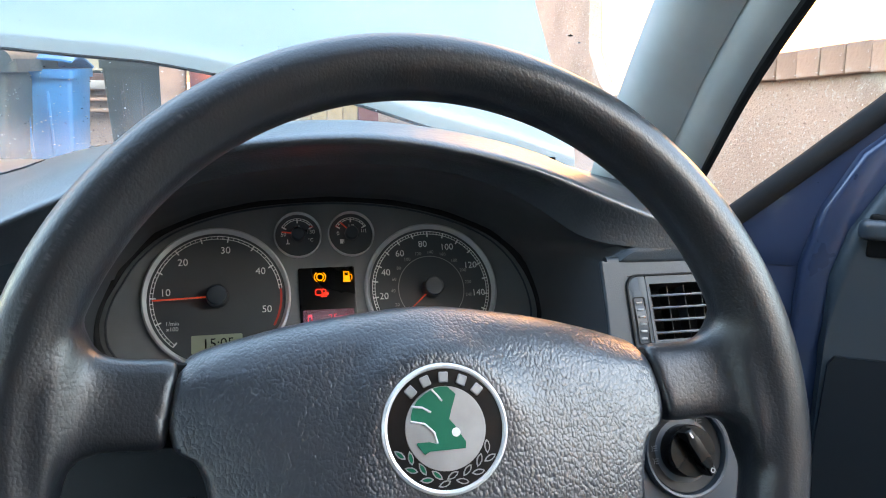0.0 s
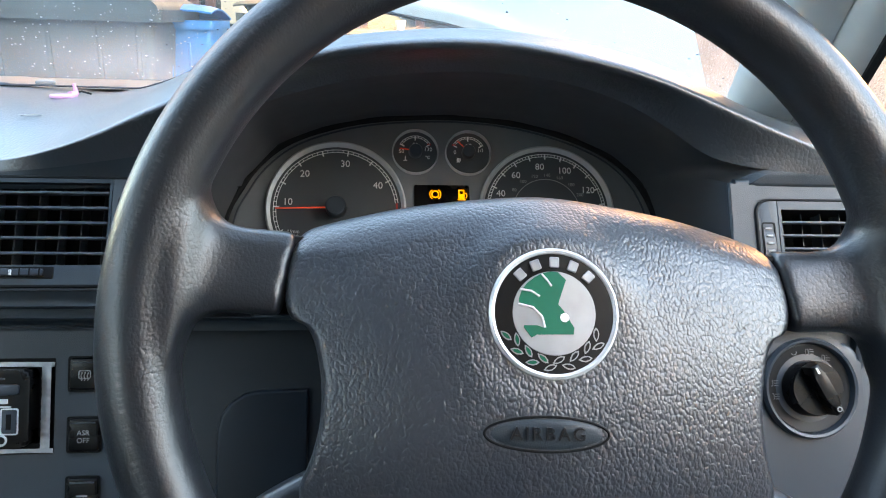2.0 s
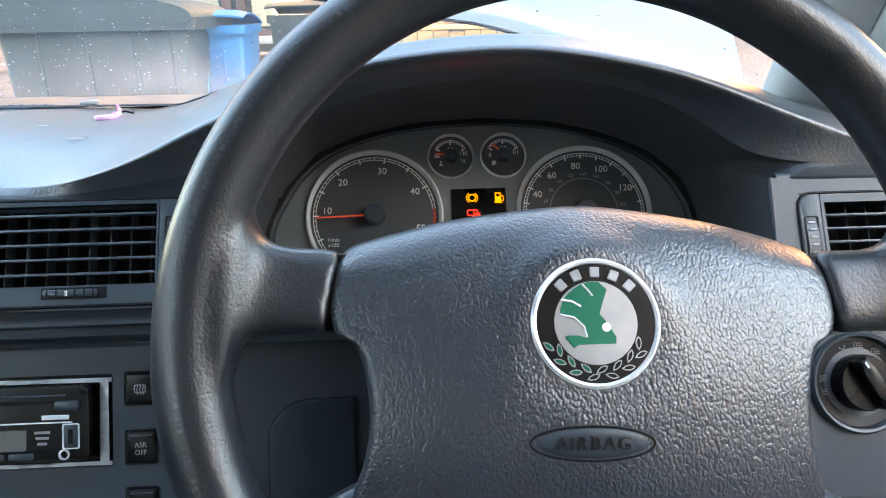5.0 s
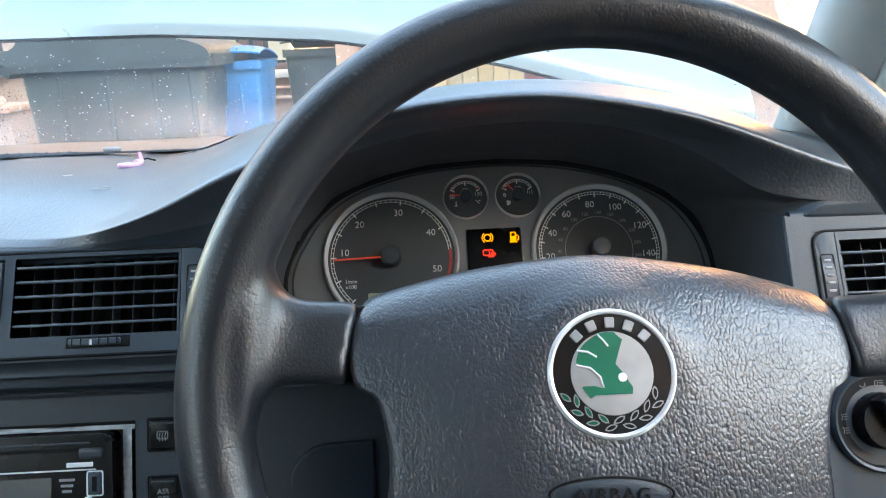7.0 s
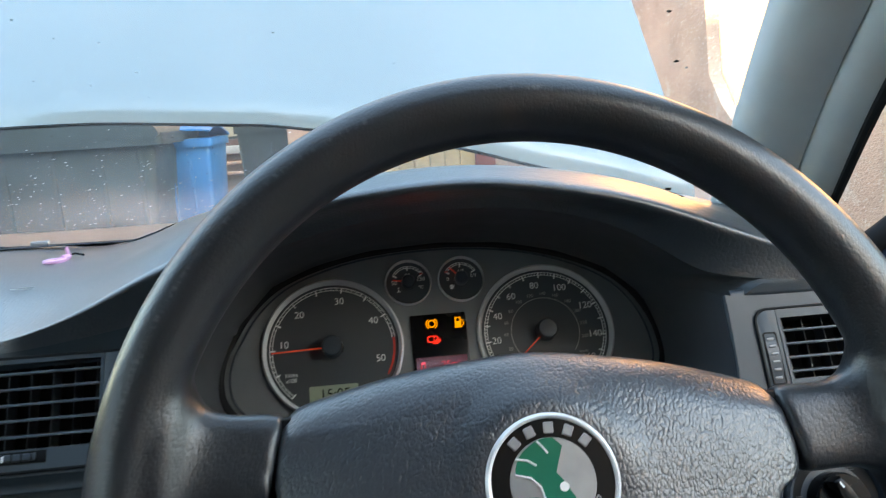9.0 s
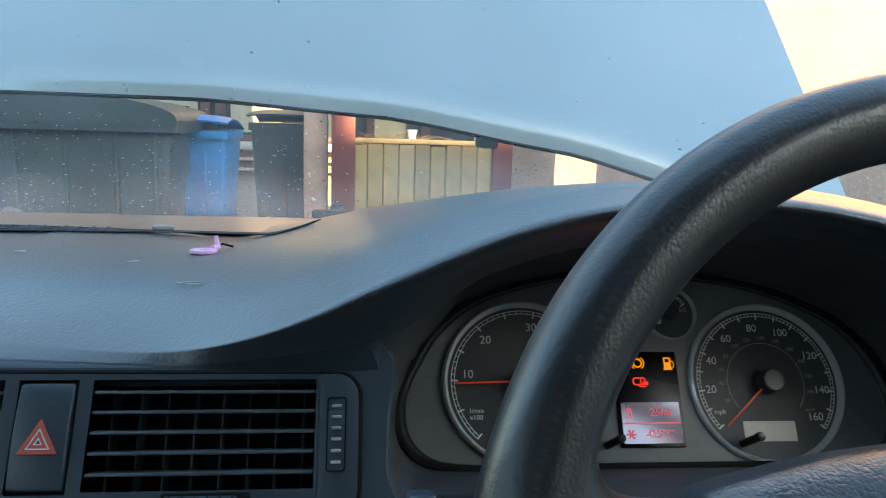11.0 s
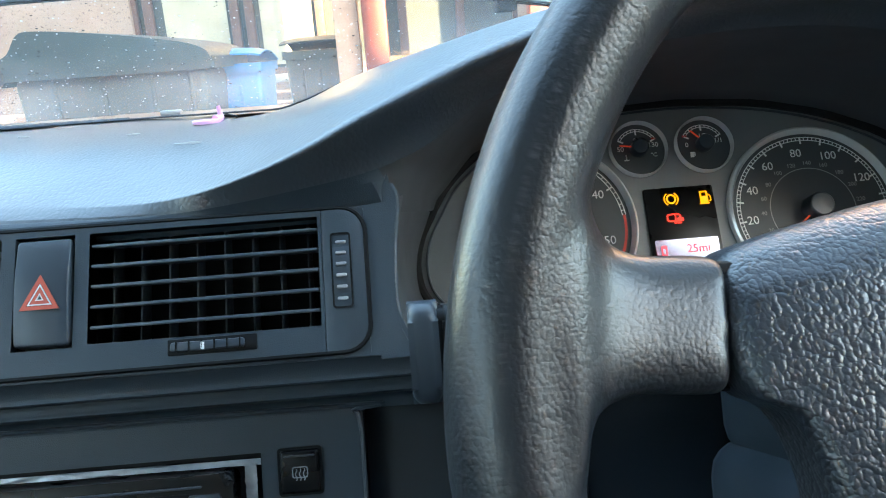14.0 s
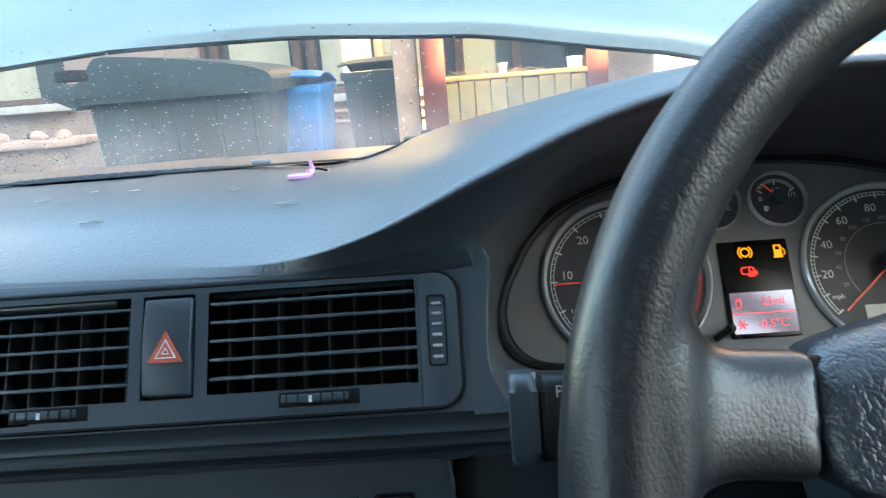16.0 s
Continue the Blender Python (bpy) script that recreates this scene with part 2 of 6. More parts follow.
M = dict(
    dash=mat("dash_soft_plastic", (0.022, 0.029, 0.036), 0.40, var=0.08, vscale=5, spec=0.9, coat=0.7, coat_rough=0.32, grain=(("hide", 420, 0.00030), ("noise", 900, 0.00006)), spots=((14, 0.63, 0.8, (0.024, 0.028, 0.032)),)),
    fascia=mat("fascia_plastic", (0.030, 0.042, 0.053), 0.42, var=0.08, vscale=9, spec=0.5, grain=(("cell", 900, 0.00003), ("noise", 1500, 0.00003))),
    trim=mat("trim_plastic", (0.038, 0.049, 0.061), 0.36, var=0.08, vscale=12, spec=0.5, grain=(("noise", 1600, 0.00004),)),
    slat=mat("satin_slat_plastic", (0.068, 0.082, 0.096), 0.34, var=0.06, vscale=20, spec=0.6),
    # near-black plastic; the shade of recesses and gaps is put into its colour
    dark=mat("dark_plastic_and_shade", (0.004, 0.004, 0.0045), 0.6, spec=0.2, var=0.1, vscale=14),
    rim=mat("worn_leathered_rim", (0.020, 0.022, 0.026), 0.34, var=0.10, vscale=16, rvar=0.03, spec=0.72, coat=0.1, coat_rough=0.3, grain=(("hide", 680, 0.00010), ("noise", 900, 0.00007), ("noise", 120, 0.00016)), spots=((30, 0.62, 0.78, (0.040, 0.037, 0.036)),)),
    pad=mat("grained_airbag_cover", (0.032, 0.037, 0.047), 0.31, var=0.08, vscale=8, rvar=0.08, spec=0.95, coat=0.2, coat_rough=0.3, grain=(("hide", 600, 0.00036), ("noise", 1000, 0.00009), ("noise", 130, 0.00012))),
    # darker plastic for the lower panels, the shade down there put into its base
    lower=mat("shaded_lower_plastic", (0.006, 0.010, 0.015), 0.45, var=0.08, vscale=9, spec=0.3, grain=(("noise", 900, 0.00004),)),
    lcdt=glow("red_print_on_screen", (1.0, 0.10, 0.14), 0.06, (0.7, 0.12, 0.18)),
    render=mat("grey_render", (0.34, 0.33, 0.32), 0.9, var=0.1, vscale=1.2),
    # opaque drop, its dark refracted look put into the colour
    dropd=mat("drop_dark_refraction", (0.05, 0.055, 0.06), 0.15, spec=0.8),
    knob=mat("matt_black_knob", (0.010, 0.010, 0.011), 0.5, spec=0.3, var=0.08, vscale=30),
    chrome=mat("chrome", (0.90, 0.91, 0.92), 0.22, 0.3, var=0.04),
    silver=mat("silver_foil", (0.40, 0.41, 0.42), 0.40, 0.7, var=0.12, vscale=60, coat=1.0, coat_rough=0.04),
    green=mat("green_enamel", (0.0, 0.15, 0.082), 0.4, var=0.05, spec=0.3, coat=1.0, coat_rough=0.04),
    enamel=mat("black_enamel", (0.004, 0.004, 0.0045), 0.3, spec=0.3, var=0.05, coat=1.0, coat_rough=0.04),
    black=mat("gloss_black", (0.004, 0.004, 0.0045), 0.28, spec=0.3, var=0.05),
    face=mat("dial_face", (0.052, 0.059, 0.064), 0.5, var=0.06),
    plate=mat("cluster_plate", (0.168, 0.178, 0.185), 0.45, var=0.06, vscale=30),
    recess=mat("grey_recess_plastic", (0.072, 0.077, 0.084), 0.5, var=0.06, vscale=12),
    white=mat("white_print", (0.84, 0.84, 0.83), 0.5, var=0.05),
    dim=mat("dim_print", (0.14, 0.14, 0.145), 0.5, var=0.05),
    grey=mat("grey_print", (0.32, 0.32, 0.32), 0.5, var=0.05),
    redp=glow("red_print", (1, 0.08, 0.04), 0.008, (0.40, 0.03, 0.02)),
    needle=glow("red_needle", (1, 0.12, 0.05), 0.02, (0.6, 0.05, 0.02)),
    amber=glow("amber_lamp", (1.0, 0.32, 0.0), 0.13),
    redl=glow("red_lamp", (1.0, 0.03, 0.015), 0.14),
    lcd=mat("green_grey_lcd", (0.33, 0.37, 0.27), 0.35, var=0.04),
    lcdw=mat("pale_lcd", (0.62, 0.60, 0.55), 0.35, var=0.04),
    lcdr=glow("red_backlit_lcd", (1.0, 0.02, 0.02), 0.0045, (0.62, 0.67, 0.86), 0.85, 0.12),
    hazred=mat("hazard_red", (0.58, 0.10, 0.06), 0.4, var=0.06),
    hood_paint=mat("pale_blue_car_paint", (0.212, 0.268, 0.283), 0.20, 0.2, var=0.03, vscale=2, coat=1.0, rvar=0.03),
    door_paint=mat("dark_blue_door_paint", (0.035, 0.055, 0.115), 0.3, 0.3, var=0.05, coat=0.8),
    pillar=mat("pillar_cloth_trim", (0.60, 0.63, 0.61), 0.75, var=0.05, vscale=20, grain=(("noise", 1200, 0.0002),)),
    headlining=mat("headlining_cloth", (0.74, 0.74, 0.72), 0.9, var=0.05, vscale=10, grain=(("noise", 900, 0.0004),)),
    rubber=mat("black_rubber", (0.014, 0.014, 0.015), 0.8, spec=0.2, var=0.1, vscale=30),
    pink=mat("pink_plastic", (0.80, 0.42, 0.64), 0.35, var=0.06),
    foil=mat("torn_foil_tape", (0.34, 0.36, 0.38), 0.36, 0.6, var=0.22, vscale=90, grain=(("noise", 160, 0.0006),)),
    screen=glass("windscreen_glass", (0.93, 0.95, 0.95)),
    ground=mat("asphalt_drive", (0.07, 0.066, 0.062), 0.85, var=0.25, vscale=1.5, grain=(("noise", 60, 0.006),)),
    pebble=mat("pebbledash_pink", (0.52, 0.365, 0.285), 0.9, var=0.16, vscale=3, grain=(("noise", 70, 0.006), ("noise", 160, 0.003)), spots=((55, 0.58, 0.68, (0.62, 0.51, 0.43)), (70, 0.60, 0.70, (0.33, 0.22, 0.17)), (4, 0.64, 0.72, (0.62, 0.53, 0.46)), (90, 0.64, 0.68, (0.74, 0.68, 0.62)))),
    harl=mat("harled_house_wall", (0.42, 0.30, 0.24), 0.9, var=0.14, vscale=2, grain=(("cell", 50, 0.01),), spots=((40, 0.6, 0.7, (0.16, 0.11, 0.085)),)),
    cream=mat("cream_render", (0.64, 0.38, 0.17), 0.9, var=0.08, vscale=1.2, grain=(("noise", 30, 0.004),)),
    coping=mat("brown_stone_coping", (0.47, 0.30, 0.22), 0.9, var=0.2, vscale=5, grain=(("noise", 40, 0.006),), obvar=0.12, spots=((9, 0.62, 0.75, (0.56, 0.46, 0.40)), (30, 0.66, 0.70, (0.75, 0.68, 0.62)))),
    maroon=mat("maroon_paint", (0.16, 0.040, 0.032), 0.5, var=0.12, vscale=6),
    brownwood=mat("dark_brown_frame", (0.10, 0.055, 0.045), 0.5, var=0.15, vscale=8),
    plank=mat("weathered_yellow_pine", (0.33, 0.235, 0.105), 0.75, var=0.25, vscale=6, obvar=0.2, spots=((5, 0.6, 0.8, (0.12, 0.08, 0.035)),)),
    soil=mat("dark_soil", (0.05, 0.035, 0.025), 0.95, var=0.3, vscale=20, grain=(("noise", 50, 0.02),)),
    curtain=mat("cream_curtain", (0.36, 0.33, 0.25), 0.9, var=0.1, vscale=4),
    pane=mat("window_pane", (0.05, 0.06, 0.06), 0.05, var=0.1, spec=0.8),
    sill=mat("pale_sill", (0.40, 0.37, 0.33), 0.8, var=0.1),
    binblack=mat("dark_bin_plastic", (0.028, 0.043, 0.046), 0.45, var=0.2, vscale=4, grain=(("noise", 200, 0.0008),)),
    binblue=mat("blue_bin_plastic", (0.025, 0.17, 0.42), 0.42, var=0.12, vscale=4),
    bingreen=mat("grey_green_bin_plastic", (0.036, 0.043, 0.038), 0.5, var=0.2, vscale=5),
    twig=mat("dry_plant", (0.085, 0.06, 0.038), 0.9, var=0.3, vscale=30),
    crumb=mat("pale_lint", (0.5, 0.5, 0.48), 0.9),
    # opaque drop with the sky's refracted brightness painted in
    droplet=mat("drop_bright_refraction", (0.42, 0.46, 0.48), 0.1, spec=0.8),
    dirt=mat("dirt_speck", (0.02, 0.017, 0.014), 0.9),
    carpet=mat("grey_carpet", (0.05, 0.05, 0.055), 0.95, var=0.2, vscale=40),
)


# ---- mesh helpers ----
def mesh_of(name, bm, material, smooth=True):
    bmesh.ops.recalc_face_normals(bm, faces=bm.faces)
    me = bpy.data.meshes.new(name)
    bm.to_mesh(me)
    bm.free()
    me.materials.append(material)
    if smooth:
        for p in me.polygons:
            p.use_smooth = True
        try:
            me.set_sharp_from_angle(angle=radians(38))
        except AttributeError:
            pass
    return me


def part(name, bm, material, parent, label="", smooth=True):
    ob = new(name, mesh_of(name, bm, material, smooth))
    ob.parent = parent
    if label:
        tagged(ob, label)
    return ob


def thing(name, m, label, category, group="", kind=""):
    ob = new(name)
    ob.empty_display_size = 0.02
    ob.matrix_world = m
    return tagged(ob, label, category, group, kind)


def solid(name, bm, material, m, label, category="", kind="", group=""):
    ob = new(name, mesh_of(name, bm, material))
    ob.matrix_world = m
    return tagged(ob, label, category, group, kind)


def axes_m(o, x, y):
    x, y = Vector(x).normalized(), Vector(y).normalized()
    z = x.cross(y)
    return Matrix(((x.x, y.x, z.x, o[0]), (x.y, y.y, z.y, o[1]), (x.z, y.z, z.z, o[2]), (0, 0, 0, 1)))


def box(c, s, bevel=0.0, seg=2, m=None, bm=None):
    """A rounded box with centre c and size s."""
    bm2 = bmesh.new()
    bmesh.ops.create_cube(bm2, size=1, matrix=Matrix.Translation(c) @ Matrix.Diagonal((*s, 1)))
    if bevel:
        bmesh.ops.bevel(bm2, geom=bm2.edges[:], offset=bevel, segments=seg, profile=0.5, affect="EDGES")
    if m:
        bmesh.ops.transform(bm2, matrix=m, verts=bm2.verts)
    return bm2 if bm is None else join(bm, bm2)


def join(bm, other):
    me = bpy.data.meshes.new("tmp")
    other.to_mesh(me)
    other.free()
    bm.from_mesh(me)
    bpy.data.meshes.remove(me)
    return bm


def prism(pts, z0, z1, bevel=0.0, seg=2, both=False):
    """An outline in local x, y, raised from z0 to z1, with its upper rim rounded."""
    bm = bmesh.new()
    lo = [bm.verts.new((x, y, z0)) for x, y in pts]
    hi = [bm.verts.new((x, y, z1)) for x, y in pts]
    n = len(pts)
    bm.faces.new(hi)
    bm.faces.new(lo[::-1])
    for i in range(n):
        bm.faces.new((lo[i], lo[(i + 1) % n], hi[(i + 1) % n], hi[i]))
    if bevel:
        bm.verts.ensure_lookup_table()
        up = [e for e in bm.edges if abs(e.verts[0].co.z - z1) < 1e-9 and abs(e.verts[1].co.z - z1) < 1e-9]
        if both:
            up += [e for e in bm.edges if abs(e.verts[0].co.z - z0) < 1e-9 and abs(e.verts[1].co.z - z0) < 1e-9]
        bmesh.ops.bevel(bm, geom=up, offset=bevel, segments=seg, profile=0.5, affect="EDGES")
    return bm


def round_rect(x0, y0, x1, y1, r, n=5):
    out = []
    for cx, cy, a in ((x1 - r, y1 - r, 0), (x0 + r, y1 - r, 90), (x0 + r, y0 + r, 180), (x1 - r, y0 + r, 270)):
        out += [(cx + r * math.cos(radians(a + 90 * i / n)), cy + r * math.sin(radians(a + 90 * i / n))) for i in range(n + 1)]
    return out


def ring_prism(outer, inner, z0, z1, bevel=0.0):
    """A frame between two outlines with the same number of points."""
    bm = bmesh.new()
    n = len(outer)
    v = [[bm.verts.new((*p, z)) for p in ps] for ps, z in ((outer, z0), (outer, z1), (inner, z1), (inner, z0))]
    for k in range(4):
        for i in range(n):
            bm.faces.new((v[k][i], v[k][(i + 1) % n], v[(k + 1) % 4][(i + 1) % n], v[(k + 1) % 4][i]))
    if bevel:
        ed = [e for e in bm.edges if abs(e.verts[0].co.z - z1) < 1e-9 and abs(e.verts[1].co.z - z1) < 1e-9 and len(e.link_faces) == 2 and abs(e.link_faces[0].normal.dot(e.link_faces[1].normal)) < 0.5]
        bm.normal_update()
        ed = [e for e in bm.edges if e.is_manifold and e.calc_face_angle(0) > 1 and abs(e.verts[0].co.z - z1) < 1e-9 and abs(e.verts[1].co.z - z1) < 1e-9]
        bmesh.ops.bevel(bm, geom=ed, offset=bevel, segments=2, profile=0.5, affect="EDGES")
    return bm


def lathe(profile, n=48, bm=None):
    """Rows of (radius, height) turned about local z."""
    bm = bm or bmesh.new()
    rows = []
    for r, z in profile:
        if r < 1e-6:
            rows.append([bm.verts.new((0, 0, z))])
        else:
            rows.append([bm.verts.new((r * math.cos(2 * math.pi * i / n), r * math.sin(2 * math.pi * i / n), z)) for i in range(n)])
    for a, b in zip(rows, rows[1:]):
        for i in range(n):
            j = (i + 1) % n
            if len(a) == 1 and len(b) == 1:
                continue
            if len(a) == 1:
                bm.faces.new((a[0], b[i], b[j]))
            elif len(b) == 1:
                bm.faces.new((a[i], a[j], b[0]))
            else:
                bm.faces.new((a[i], a[j], b[j], b[i]))
    return bm


def sheet(fn, nu, nv, thick=0.0, bm=None):
    """A surface from fn(u, v), u and v from 0 to 1; thick closes it along its normals."""
    bm = bm or bmesh.new()
    g = [[bm.verts.new(fn(i / nu, j / nv)) for j in range(nv + 1)] for i in range(nu + 1)]
    fs = [bm.faces.new((g[i][j], g[i + 1][j], g[i + 1][j + 1], g[i][j + 1])) for i in range(nu) for j in range(nv)]
    if thick:
        bm.normal_update()
        bmesh.ops.solidify(bm, geom=fs, thickness=thick)
    return bm


def tube(path, radius, n=10, close=False, bm=None, flat=1.0):
    """A round bar along a path; radius may be a list."""
    bm = bm or bmesh.new()
    path = [Vector(p) for p in path]
    rows = []
    k = len(path)
    up = Vector((0.13, 0.21, 0.97)).normalized()
    for i, p in enumerate(path):
        t = (path[(i + 1) % k if close else min(i + 1, k - 1)] - path[i - 1 if (close or i) else 0]).normalized()
        a = t.cross(up)
        if a.length < 0.05:
            a = t.cross(Vector((1, 0, 0)))
        a.normalize()
        b = t.cross(a)
        r = radius[i] if isinstance(radius, (list, tuple)) else radius
        rows.append([bm.verts.new(p + a * r * math.cos(2 * math.pi * q / n) + b * r * flat * math.sin(2 * math.pi * q / n)) for q in range(n)])
    for i in range(k if close else k - 1):
        A, B = rows[i], rows[(i + 1) % k]
        for q in range(n):
            bm.faces.new((A[q], A[(q + 1) % n], B[(q + 1) % n], B[q]))
    if not close:
        bm.faces.new(rows[0][::-1])
        bm.faces.new(rows[-1])
    return bm


def words(text, size, m=None, depth=0.0002, bm=None, spacing=1.0):
    """Lettering in the built-in font, centred on the local origin."""
    cu = bpy.data.curves.new("lettering", "FONT")
    cu.body, cu.size, cu.extrude, cu.align_x, cu.align_y, cu.space_character = text, size, depth, "CENTER", "CENTER", spacing
    cu.resolution_u = 3
    ob = bpy.data.objects.new("lettering", cu)
    me = bpy.data.meshes.new_from_object(ob)
    b2 = bmesh.new()
    b2.from_mesh(me)
    bpy.data.objects.remove(ob)
    bpy.data.curves.remove(cu)
    bpy.data.meshes.remove(me)
    if m:
        bmesh.ops.transform(b2, matrix=m, verts=b2.verts)
    return b2 if bm is None else join(bm, b2)


def spline(pts, n):
    """n + 1 points on a smooth line through pts."""
    P = [Vector(p) for p in pts]
    P = [P[0] * 2 - P[1]] + P + [P[-1] * 2 - P[-2]]
    out, k = [], len(P) - 3
    for i in range(n + 1):
        s = i / n * k
        j = min(int(s), k - 1)
        t = s - j
        a, b, c, d = P[j:j + 4]
        out.append(0.5 * (2 * b + (c - a) * t + (2 * a - 5 * b + 4 * c - d) * t * t + (3 * b - a - 3 * c + d) * t ** 3))
    return out


def lerp_rows(rows, x):
    """Values between rows of (x, a, b, ...)."""
    if x <= rows[0][0]:
        return rows[0][1:]
    for p, q in zip(rows, rows[1:]):
        if x <= q[0]:
            w = (x - p[0]) / (q[0] - p[0])
            w = w * w * (3 - 2 * w) * 0.3 + w * 0.7
            return tuple(a + (b - a) * w for a, b in zip(p[1:], q[1:]))
    return rows[-1][1:]


T = lambda x, y, z=0.0: Matrix.Translation((x, y, z))
RZ = lambda a: Matrix.Rotation(radians(a), 4, "Z")

WHEEL = axes_m((0, 0.0148, 0.939), (1, 0, 0), (0, 0.397, 0.918)) @ Matrix.Rotation(radians(-2.0), 4, "Z")   # z towards the driver
CLUSTER = axes_m((-0.0186, 0.3139, 0.9142), (1, 0, 0), (0, 0.494, 0.869))
PANEL = axes_m((0, 0.193, 0.960), (1, 0, 0), (0, 0.4775, 0.8786))       # fascia with the vents
MID = -0.369                                                             # middle of the car


# ---- dashboard ----
dashboard = thing("dashboard", pose(MID, 0.4, 0.7), "black soft-grained plastic dashboard with a hooded binnacle and dust on top", "dashboard", kind="structure")
DI = dashboard.matrix_world.inverted()


def dash_part(name, bm, material, label="", m=None):
    bmesh.ops.transform(bm, matrix=DI @ (m or Matrix()), verts=bm.verts)
    return part(name, bm, material, dashboard, label)


TOP_ROW = [(0.66, 0.980), (0.61, 0.9885), (0.5, 0.9912), (0.38, 0.9925), (0.33, 0.9918), (0.29, 0.9890), (0.26, 0.9845), (0.24, 0.9796), (0.225, 0.9750), (0.213, 0.9706), (0.205, 0.9670), (0.2005, 0.9642), (0.1975, 0.9616), (0.1962, 0.9590), (0.1985, 0.9550)]
top_line = spline([(0, y, z) for y, z in TOP_ROW], 44)


def top_fn(u, v):
    p = top_line[round(v * 44)]
    x = MID - 0.82 + u * 1.64
    bow = 1 - 0.11 * ((x - MID) / 0.8) ** 2 * max(0, (p.y - 0.3) / 0.36)
    return Vector((x, 0.19 + (p.y - 0.19) * bow, p.z - 0.004 * ((x - MID) / 0.8) ** 2))


def pad_piece(xa, xb, rows):
    def fn(u, v):
        x = xa + (xb - xa) * u
        return top_fn((x - MID + 0.82) / 1.64, rows[0] / 44 + (rows[1] - rows[0]) / 44 * v)
    return sheet(fn, 30, rows[1] - rows[0])


dash_part("top_pad", pad_piece(MID - 0.82, -0.4665, (0, 44)), M["dash"], "bluish black grained top pad")
dash_part("top_pad_middle", pad_piece(-0.4711, 0.27, (0, 7)), M["dash"], "", T(0, 0, -0.0010))
dash_part("pad_joint", pad_piece(-0.50, -0.40, (0, 44)), M["dash"], "", T(0, 0, -0.0026))
dash_part("top_pad_end", pad_piece(0.27, 0.286, (0, 44)), M["dash"])
dash_part("dash_end", box((0.278, 0.33, 0.795), (0.012, 0.30, 0.33), 0.004), M["fascia"])

BZ = lambda u, v: Vector((-0.0186 + u, 0.3139 + 0.494 * v, 0.9142 + 0.869 * v))
# stations along the binnacle: back, crest, lip, middle of the inner face, bezel
HOOD = [
    ((-0.471, 0.58, 0.985), (-0.471, 0.42, 0.989), (-0.471, 0.225, 0.9755), (-0.471, 0.2050, 0.9670), (-0.471, 0.1965, 0.9600)),
    ((-0.40, 0.57, 0.985), (-0.385, 0.40, 0.991), (-0.375, 0.2110, 0.9700), (-0.372, 0.2020, 0.9650), (-0.365, 0.1965, 0.9600)),
    ((-0.36, 0.58, 0.985), (-0.325, 0.36, 0.9935), (-0.315, 0.2020, 0.9715), (-0.313, 0.1988, 0.9652), (-0.31, 0.1962, 0.9602)),
    ((-0.345, 0.58, 0.985), (-0.285, 0.35, 0.9985), (-0.280, 0.1930, 0.9790), (-0.277, 0.1940, 0.9690), (-0.273, 0.1960, 0.9608)),
    ((-0.30, 0.60, 0.986), (-0.247, 0.335, 1.0080), (-0.249, 0.1905, 0.9908), (-0.246, 0.1930, 0.9740), (-0.242, 0.1960, 0.9612)),
    ((-0.275, 0.60, 0.986), (-0.222, 0.31, 1.0185), (-0.219, 0.1905, 1.0055), (-0.2135, 0.1940, 0.9790), (-0.2070, 0.1960, 0.9640)),
    ((-0.25, 0.61, 0.987), (-0.195, 0.29, 1.0285), (-0.189, 0.1940, 1.0180), (-0.183, 0.212, 0.988), BZ(-0.163, 0.023)),
    ((-0.19, 0.61, 0.988), (-0.16, 0.275, 1.0390), (-0.158, 0.2000, 1.0307), (-0.158, 0.224, 1.0065), BZ(-0.135, 0.056)),
    ((-0.12, 0.61, 0.99), (-0.11, 0.265, 1.0505), (-0.11, 0.2060, 1.0455), (-0.112, 0.228, 1.021), BZ(-0.0986, 0.0715)),
    ((-0.05, 0.60, 0.99), (-0.055, 0.258, 1.0575), (-0.06, 0.2060, 1.0525), (-0.062, 0.230, 1.030), BZ(-0.055, 0.081)),
    ((0.0, 0.60, 0.99), (0.0, 0.255, 1.0600), (0.0, 0.2055, 1.0550), (0.0, 0.230, 1.033), BZ(0.005, 0.084)),
    ((0.06, 0.59, 0.99), (0.05, 0.255, 1.0555), (0.05, 0.2060, 1.0485), (0.049, 0.230, 1.0285), BZ(0.06, 0.080)),
    ((0.12, 0.57, 0.989), (0.10, 0.258, 1.0465), (0.10, 0.2065, 1.0380), (0.096, 0.229, 1.016), BZ(0.105, 0.069)),
    ((0.18, 0.55, 0.988), (0.145, 0.262, 1.0335), (0.142, 0.2070, 1.0235), (0.132, 0.226, 0.997), BZ(0.145, 0.051)),
    ((0.23, 0.53, 0.987), (0.187, 0.264, 1.0150), (0.182, 0.2010, 1.0070), (0.157, 0.2105, 0.978), BZ(0.172, 0.026)),
    ((0.28, 0.50, 0.986), (0.235, 0.262, 0.9985), (0.228, 0.1965, 0.9895), (0.197, 0.1960, 0.9740), (0.174, 0.1958, 0.9640)),
    ((0.285, 0.48, 0.985), (0.268, 0.262, 0.990), (0.258, 0.1975, 0.9805), (0.243, 0.1965, 0.9705), (0.230, 0.1953, 0.9640)),
    ((0.287, 0.46, 0.984), (0.286, 0.27, 0.986), (0.285, 0.1995, 0.976), (0.285, 0.1972, 0.9695), (0.285, 0.1953, 0.9640)),
]
cols = [spline([s[k] for s in HOOD], 90) for k in range(4)]


